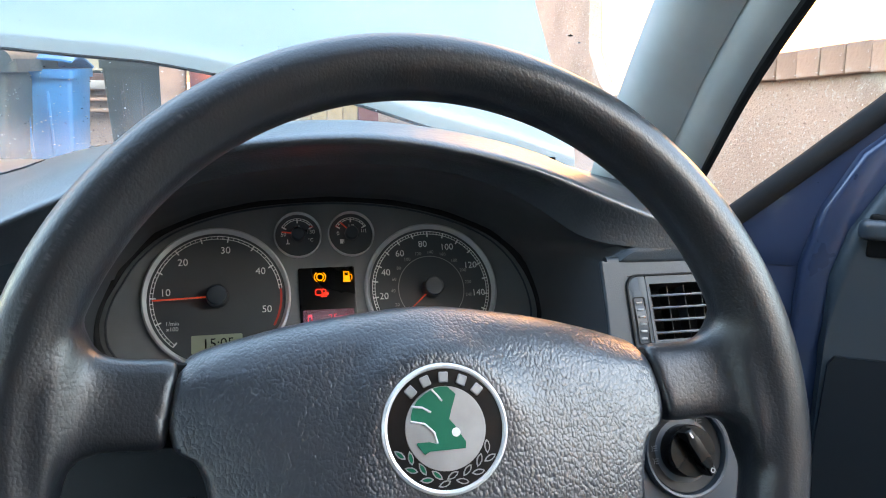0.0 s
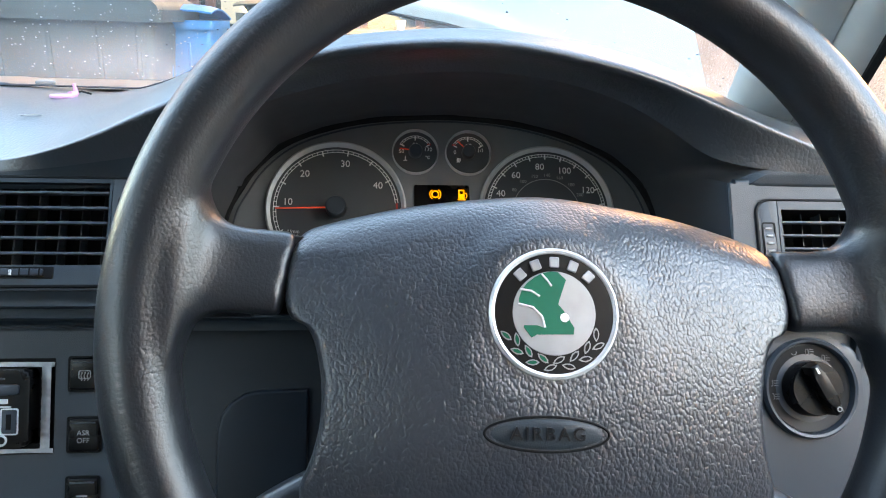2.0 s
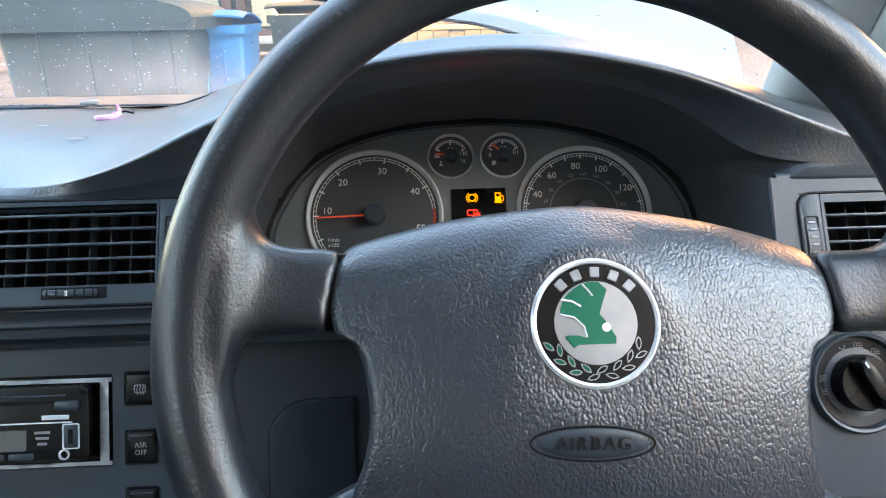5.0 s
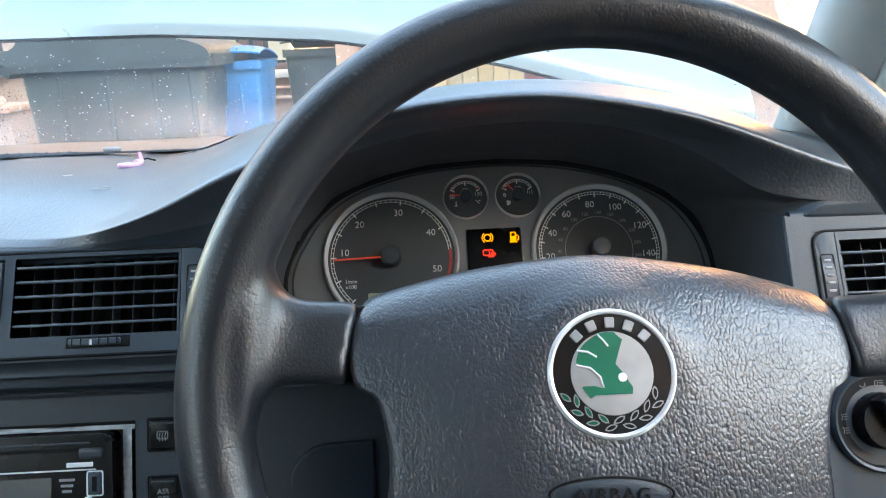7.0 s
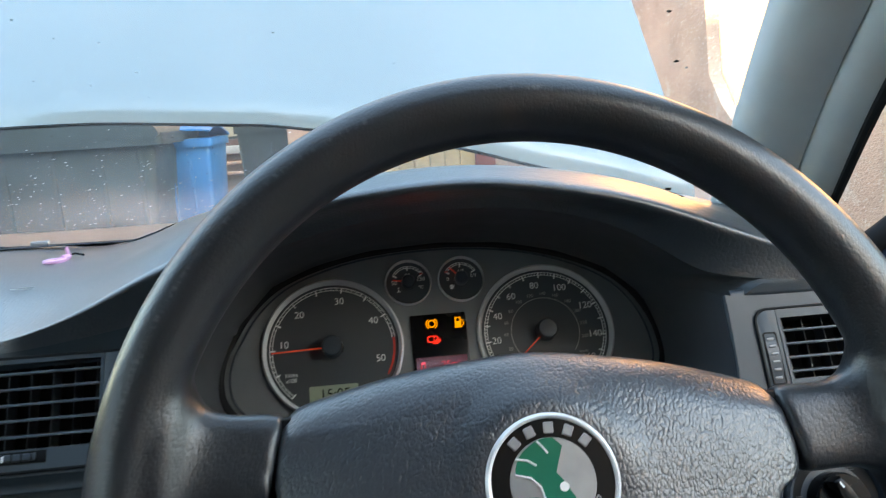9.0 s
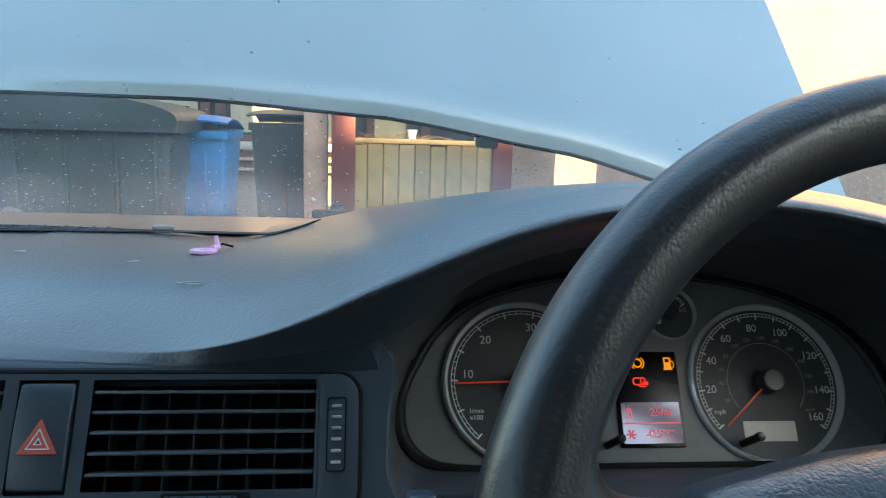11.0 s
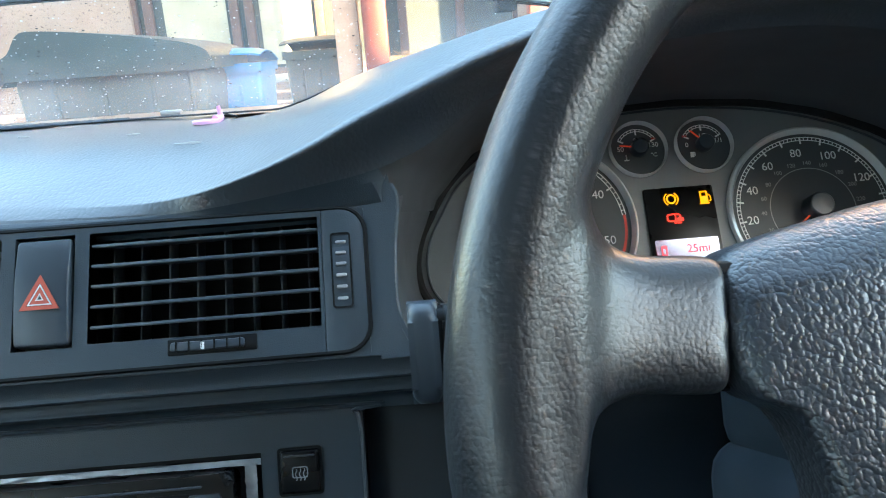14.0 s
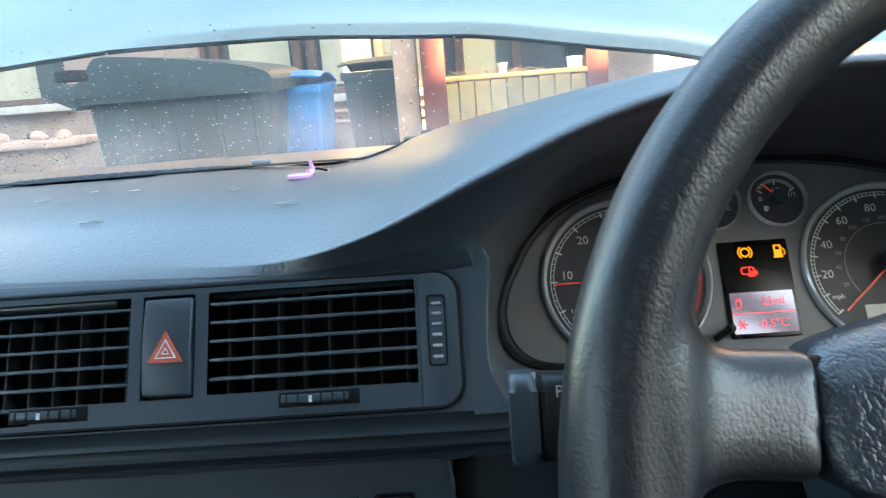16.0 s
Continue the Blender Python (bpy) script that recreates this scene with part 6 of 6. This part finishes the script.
inner = part("trim_panel", prism([(0.100, 0.33), (0.95, 0.33), (0.96, 0.96), (0.37, 0.965), (0.33, 1.17), (0.145, 1.008), (0.112, 0.947), (0.100, 0.898), (0.101, 0.825), (0.105, 0.70)], 0.003, 0.030, 0.012, 5), M["fascia"], door, "black moulded inner panel")
part("lower_trim", prism([(0.103, 0.34), (0.94, 0.34), (0.95, 0.80), (0.112, 0.815), (0.106, 0.805)], 0.026, 0.034, 0.003, 3), M["lower"], inner)
part("handle_recess", box((0.235, 0.945, 0.028), (0.22, 0.045, 0.01), 0.004, 2), M["dark"], inner)
part("pull", box((0.220, 0.952, 0.034), (0.21, 0.020, 0.018), 0.006, 4), M["trim"], inner, "satin black door release")
part("frame_seal", tube([(-0.012, 0.938, -0.004), (0.066, 1.008, -0.004), (0.131, 1.068, -0.004), (0.39, 1.315, -0.004)], 0.0125, 12), M["rubber"], door, "black rubber window frame seal")
part("hinge", box((-0.02, 0.80, -0.03), (0.06, 0.07, 0.05), 0.008), M["dark"], door)
part("hinge", box((-0.02, 0.48, -0.03), (0.06, 0.07, 0.05), 0.008), M["dark"], door)

# body shell out of view: roof lining, floor, sides and back
shell = thing("ceiling", pose(MID, -0.6, 1.4), "pale grey cloth roof lining", "roof lining", kind="structure")
part("lining", sheet(lambda u, v: Vector((1.12 * (u - 0.5), -1.3 + 1.92 * v, 0.035 - 0.05 * (2 * u - 1) ** 2 - 0.03 * (2 * v - 1) ** 2)), 12, 12, 0.02), M["headlining"], shell)
fl = thing("floor", pose(MID, -0.4, 0.28), "grey carpeted car floor", "floor", kind="structure")
part("carpet", box((0, 0, 0), (1.5, 2.6, 0.04), 0.01), M["carpet"], fl)
part("bulkhead", box((0, 0.98, 0.33), (1.5, 0.04, 0.7), 0.01), M["carpet"], fl)
wl = thing("wall_left", pose(MID - 0.74, -0.5, 0.3), "dark door trims of the passenger side", "car side", kind="structure")
part("lower_side", box((0, 0, 0.32), (0.06, 2.4, 0.66), 0.02), M["fascia"], wl)
part("pillar", box((0.05, 0.0, 0.85), (0.05, 0.10, 0.55), 0.02), M["pillar"], wl)
part("pillar", box((0.08, -0.95, 0.85), (0.05, 0.25, 0.55), 0.02), M["pillar"], wl)
wr = thing("wall_right", pose(MID + 0.74, -1.0, 0.3), "dark rear door trim of the driver's side", "car side", kind="structure")
part("lower_side", box((0, -0.1, 0.32), (0.06, 1.2, 0.66), 0.02), M["fascia"], wr)
part("pillar", box((-0.04, 0.48, 0.60), (0.06, 0.12, 1.15), 0.02), M["pillar"], wr)
part("pillar", box((-0.05, -0.55, 0.85), (0.05, 0.30, 0.55), 0.02), M["pillar"], wr)
part("sill", box((0, 1.0, 0.05), (0.10, 1.0, 0.16), 0.02), M["fascia"], wr)
wb = thing("wall_back", pose(MID, -1.75, 0.3), "dark rear bench and parcel shelf", "car back", kind="structure")
# unseen seat-shaped blocks, added to keep rear light off the wheel
part("driver_seat_back", box((0.40, 1.22, 0.46), (0.60, 0.16, 0.88), 0.06, 3), M["carpet"], wb)
part("head_rest", box((0.42, 1.20, 0.99), (0.36, 0.12, 0.24), 0.04, 3), M["carpet"], wb)
part("bench_back", box((0, 0.1, 0.40), (1.4, 0.25, 0.85), 0.06, 3), M["carpet"], wb)
part("shelf", box((0, -0.25, 0.66), (1.4, 0.5, 0.04), 0.01), M["carpet"], wb)

# ---- outdoors ----
solid("ground", sheet(lambda u, v: Vector((600 * (u - 0.5), 600 * (v - 0.5), 0)), 8, 8), M["ground"], pose(0, 0, 0), "worn grey asphalt drive", "ground", "structure")


def wheelie_bin(m, material, w, d, h, label, lip=0.0):
    b = thing("wheelie_bin", m, label, "bin", "bins on the drive")
    bm = bmesh.new()
    lo = [(x * w * 0.40, y * d * 0.38, 0.06) for x, y in ((-1, -1), (1, -1), (1, 1), (-1, 1))]
    hi = [(x * w * 0.5, y * d * 0.5, h * 0.90) for x, y in ((-1, -1), (1, -1), (1, 1), (-1, 1))]
    L, Hh = [bm.verts.new(p) for p in lo], [bm.verts.new(p) for p in hi]
    bm.faces.new(L[::-1])
    bm.faces.new(Hh)
    for i in range(4):
        bm.faces.new((L[i], L[(i + 1) % 4], Hh[(i + 1) % 4], Hh[i]))
    bmesh.ops.bevel(bm, geom=bm.edges[:], offset=0.03, segments=3, profile=0.5, affect="EDGES")
    part("body", bm, material, b)
    part("rim", prism(round_rect(-w * 0.53, -d * 0.53, w * 0.53, d * 0.53, 0.03, 3), h * 0.86, h * 0.91, 0.01, 2, True), material, b)
    part("lid", sheet(lambda u, v: Vector((w * 1.08 * (u - 0.5), d * (1.12 * v - 0.58), h * 0.915 + h * 0.085 * math.sin(math.pi * min(1, v * 0.75 + 0.22)) * (1 - 0.25 * (2 * u - 1) ** 4))), 10, 10, 0.012), material, b)
    part("handle", tube([(-w * 0.42, d * 0.58, h * 0.93), (w * 0.42, d * 0.58, h * 0.93)], 0.016, 10), material, b)
    for sx in (-1, 1):
        wl_ = part("wheel", lathe([(0, -0.025), (0.09, -0.025), (0.10, -0.015), (0.10, 0.015), (0.09, 0.025), (0, 0.025)], 24), M["rubber"], b)
        wl_.matrix_local = T(sx * w * 0.40, d * 0.42, 0.10) @ Matrix.Rotation(math.pi / 2, 4, "Y")
    for k in (-1, 0, 1):
        part("rib", box((k * w * 0.24, -d * 0.475, h * 0.5), (0.018, 0.02, h * 0.62), 0.006, 2, T(0, 0, 0) @ Matrix.Rotation(radians(4.2), 4, "X")), material, b)
    return b


big = thing("large_bin", pose(-1.93, 4.75, 0), "large dark grey four-wheeled bin with a sloping lid", "bin", "bins on the drive")
bm = bmesh.new()
lo = [(-0.48, -0.40, 0.14), (0.50, -0.40, 0.14), (0.50, 0.40, 0.14), (-0.48, 0.40, 0.14)]
hi = [(-0.53, -0.44, 1.00), (0.58, -0.44, 1.00), (0.58, 0.44, 1.00), (-0.53, 0.44, 1.00)]
L, Hh = [bm.verts.new(p) for p in lo], [bm.verts.new(p) for p in hi]
bm.faces.new(L[::-1])
bm.faces.new(Hh)
for i in range(4):
    bm.faces.new((L[i], L[(i + 1) % 4], Hh[(i + 1) % 4], Hh[i]))
bmesh.ops.bevel(bm, geom=bm.edges[:], offset=0.05, segments=3, profile=0.5, affect="EDGES")
part("body", bm, M["binblack"], big)
part("rim", prism(round_rect(-0.60, -0.50, 0.64, 0.50, 0.05, 4), 0.99, 1.06, 0.015, 3, True), M["binblack"], big)
prof = [(-0.60, 1.05), (-0.575, 1.09), (-0.53, 1.115), (-0.48, 1.15), (-0.42, 1.235), (-0.34, 1.255), (-0.1, 1.235), (0.2, 1.195), (0.48, 1.145), (0.60, 1.10), (0.63, 1.05)]
pl = spline([(x, 0, z) for x, z in prof], 40)
part("lid", prism([(p.x, p.z) for p in pl] + [(0.60, 1.03), (-0.60, 1.03)], -0.51, 0.51, 0.03, 4, True), M["binblack"], big, "sloping ribbed lid").matrix_local = axes_m((0, 0, 0), (1, 0, 0), (0, 0, 1))
for x in (-0.2, 0.05, 0.3):
    part("lid_rib", box((x, 0, 1.222 - 0.13 * (x + 0.2)), (0.03, 0.9, 0.02), 0.006, 2), M["binblack"], big)
part("lip", prism([(-0.72, 1.04), (-0.72, 1.10), (-0.58, 1.12), (-0.52, 1.00), (-0.56, 0.96)], -0.50, 0.50, 0.01, 2, True), M["binblack"], big).matrix_local = axes_m((0, 0, 0), (1, 0, 0), (0, 0, 1))
for x in (-0.30, -0.02, 0.26, 0.48):
    part("rib", box((x, -0.425, 0.58), (0.03, 0.03, 0.80), 0.01, 2), M["binblack"], big)
for x, y in ((-0.4, -0.32), (0.42, -0.32), (-0.4, 0.32), (0.42, 0.32)):
    part("wheel", lathe([(0, -0.025), (0.07, -0.025), (0.08, 0), (0.07, 0.025), (0, 0.025)], 20), M["rubber"], big).matrix_local = T(x, y, 0.08) @ Matrix.Rotation(math.pi / 2, 4, "Y")
wheelie_bin(pose(-1.385, 5.10, 0.0), M["binblue"], 0.50, 0.60, 1.10, "blue plastic wheelie bin on the drive")
wheelie_bin(pose(-0.84, 5.95, 0.0), M["bingreen"], 0.54, 0.60, 1.16, "dark grey-green wheelie bin beside a post")

# house front
house = thing("house", pose(-1.5, 7.2, 0), "harled house front with brown-framed windows", "house")
wins = [(-5.2, 0.98, -4.05, 2.2), (-2.72, 0.86, 0.9, 2.35)]
bm = holed(-9.0, 0.0, 3.2, 5.6, wins, -0.3, 0.0)
part("wall", bm, M["harl"], house).matrix_local = axes_m((1.5, 0, 0), (1, 0, 0), (0, 0, 1))
for n_, (a, b0, c, d0) in enumerate(wins):
    w = part("window", box(((a + c) / 2 + 1.5, 0.13, (b0 + d0) / 2), (c - a, 0.012, d0 - b0)), M["pane"], house, "dark pane behind brown frames")
    xs = [a, c] if n_ == 0 else [a, -2.58, -1.78, -1.64, -0.98, -0.2, 0.35, c]
    for x in xs:
        part("frame", box((x + 1.5, 0.09, (b0 + d0) / 2), (0.085, 0.07, d0 - b0), 0.008), M["brownwood"], w)
    for z in (b0 + 0.03, d0 - 0.03):
        part("frame", box(((a + c) / 2 + 1.5, 0.09, z), (c - a, 0.07, 0.07), 0.008), M["brownwood"], w)
    part("sill", box(((a + c) / 2 + 1.5, -0.03, b0 - 0.035), (c - a + 0.15, 0.18, 0.075), 0.01), M["sill"], house, "pale stone window sill")
for x0, x1 in ((-2.45, -1.86), (-1.55, -1.06), (-4.9, -4.4)):
    part("curtain", sheet(lambda u, v, x0=x0, x1=x1: Vector((x0 + (x1 - x0) * u + 1.5, 0.117 - 0.0025 * math.sin(u * 19) - 0.0012 * math.sin(u * 41), 0.95 + 1.35 * v)), 40, 2, 0.003), M["curtain"], house, "cream curtain behind the window")
for z in (0.80, 0.70, 0.60):
    part("course", box((-0.90 + 1.5, -0.04, z), (2.2, 0.08, 0.03), 0.006), M["coping"], house)

# posts and planter
for x, y, w, mt, lb in ((-0.395, 5.32, 0.17, "maroon", "maroon painted square post"), (-0.60, 5.42, 0.17, "coping", "brown weathered square post"), (0.765, 5.32, 0.15, "maroon", "maroon painted post beside the planter")):
    p_ = thing("post", pose(x, y, 0), lb, "post", "porch posts")
    part("shaft", box((0, 0, 1.3), (w, 0.16, 2.6), 0.012, 2), M[mt], p_)
    part("foot", box((0, 0, 0.04), (w + 0.05, 0.21, 0.08), 0.01), M["sill"], p_)
planter = thing("wooden_planter", pose(0.18, 5.30, 0), "weathered yellow pine planter with dead plants", "planter")
mesh_plank = None
for k in range(9):
    x = -0.46 + 0.1145 * k
    ob = part("plank", box((0, -0.02, 0.47), (0.108, 0.022, 0.93), 0.004, 1), M["plank"], planter) if mesh_plank is None else new("plank", mesh_plank)
    mesh_plank = ob.data
    ob.parent = planter
    ob.location = (x, 0.004 * (k % 3 - 1), 0.006 * ((k * 7) % 5 - 2))
part("top_rail", box((0.0, -0.025, 0.955), (1.06, 0.06, 0.035), 0.006), M["plank"], planter)
part("back", box((0, 0.42, 0.45), (1.04, 0.03, 0.9), 0.005), M["plank"], planter)
part("soil", sheet(lambda u, v: Vector((1.0 * (u - 0.5), 0.42 * v, 0.93 + 0.03 * noise.noise((u * 6, v * 4, 1)))), 16, 8, 0.02), M["soil"], planter)
rnd = random.Random(7)
for k in range(46):
    x, y = rnd.uniform(-0.46, 0.46), rnd.uniform(0.03, 0.3)
    h = rnd.uniform(0.03, 0.10)
    pts = [(x, y, 0.92), (x + rnd.uniform(-0.04, 0.04), y + rnd.uniform(-0.02, 0.02), 0.93 + h * 0.6), (x + rnd.uniform(-0.12, 0.12), y + rnd.uniform(-0.04, 0.04), 0.93 + h)]
    part("dry_stem", tube(pts, [0.006, 0.004, 0.002], 5), M["twig"], planter)
pot = thing("flower_pot", pose(0.10, 5.36, 0.955), "small pale pot standing in the planter", "pot")
part("pot", lathe([(0, 0.0), (0.028, 0.0), (0.036, 0.07), (0.040, 0.072), (0.040, 0.085), (0.033, 0.085), (0.030, 0.02), (0, 0.02)], 24), M["sill"], pot)
tub = thing("flower_pot", pose(0.62, 5.34, 0.972), "white plastic tub on the planter rail", "pot")
part("pot", lathe([(0, 0.0), (0.055, 0.0), (0.065, 0.15), (0.060, 0.15), (0.05, 0.01), (0, 0.01)], 24), M["white"], tub)
rub = thing("rubble_ledge", pose(-4.3, 6.6, 0), "low stone ledge with rubble and dry plants", "ledge")
part("ledge", box((0, 0, 0.645), (1.3, 0.5, 0.07), 0.02), M["coping"], rub)
part("low_wall", box((0, 0.04, 0.305), (1.22, 0.42, 0.61), 0.02), M["harl"], rub)
for k in range(16):
    part("stone", lathe([(0, -0.04), (0.05, -0.02), (0.055, 0.02), (0.02, 0.045), (0, 0.048)], 8), M["coping"] if k % 3 else M["twig"], rub).matrix_local = T(rnd.uniform(-0.6, 0.6), rnd.uniform(-0.2, 0.15), 0.70) @ Matrix.Rotation(rnd.uniform(-1, 1), 4, "X") @ Matrix.Diagonal((rnd.uniform(0.6, 1.4), rnd.uniform(0.6, 1.4), rnd.uniform(0.6, 1.6), 1))

# boundary wall on the driver's side, with a brick coping
bw = thing("boundary_wall", pose(2.05, 1.0, 0), "pebbledashed boundary wall with a brown brick coping", "wall", kind="structure")
part("wall_body", prism([(-3.5, 0.0), (3.5, 0.0), (3.5, 0.885), (-3.5, 1.480)], -0.10, 0.10, 0.01), M["pebble"], bw).matrix_local = axes_m((0, 0, 0), (0, 1, 0), (0, 0, 1))
# near edge is cut to the shadow line on a partly sunlit wall
part("tall_wall", prism([(5.6, 0.0), (5.6, 3.2), (3.03, 3.2), (3.03, 1.6), (2.97, 1.2), (2.80, 1.02), (2.62, 0.9), (2.55, 0.0)], -0.05, 0.03, 0.008), M["pebble"], bw).matrix_local = axes_m((-0.10, 0, 0), (0, 1, 0), (0, 0, 1))
mesh_br = None
for k in range(43):
    ob = part("brick", box((0, 0, 0), (0.27, 0.1145, 0.105), 0.004, 1), M["coping"], bw) if mesh_br is None else new("brick", mesh_br)
    mesh_br = ob.data
    ob.parent = bw
    ob.location = (0.002 * ((k * 5) % 3 - 1), -3.44 + 0.117 * k, 1.236 - 0.085 * (-3.44 + 0.117 * k) + 0.0012 * ((k * 7) % 4 - 1.5))
    ob.rotation_euler = (radians(-4.9), 0, 0)
# its cream also stands in for the sunlit upper part of the pebble wall
nb = thing("neighbour_house", pose(8.0, 10.0, 0), "sunlit cream rendered house wall", "house")
part("wall", box((6.0, 0, 3.2), (23.0, 0.3, 6.4), 0.02), M["cream"], nb)
part("roof", prism([(-5.8, 6.4), (17.8, 6.4), (17.2, 8.5), (-5.2, 8.5)], -0.4, 0.3, 0.02), M["coping"], nb).matrix_local = axes_m((0, 0, 0), (1, 0, 0), (0, 0.2, 1))

# unseen blocks added behind the car to shade the drive and house front
bb = thing("wall_behind", pose(9.0, -12.0, 0), "unseen plain block added behind the car to cast shade", "building", kind="structure")
part("block", box((0, -3, 4.45), (36.0, 6.0, 8.9), 0.02), M["render"], bb)
part("upper_storey", box((-9.2, -3, 10.9), (18.0, 6.0, 4.0), 0.02), M["render"], bb)
# unseen block, added to cut skylight through the passenger windows
nb = thing("wall_beside", pose(-9.6, -4.0, 0), "unseen plain block added to dim light from the passenger side", "building", kind="structure")
part("block", box((0, 0, 1.45), (6.0, 14.0, 2.9), 0.02), M["render"], nb)
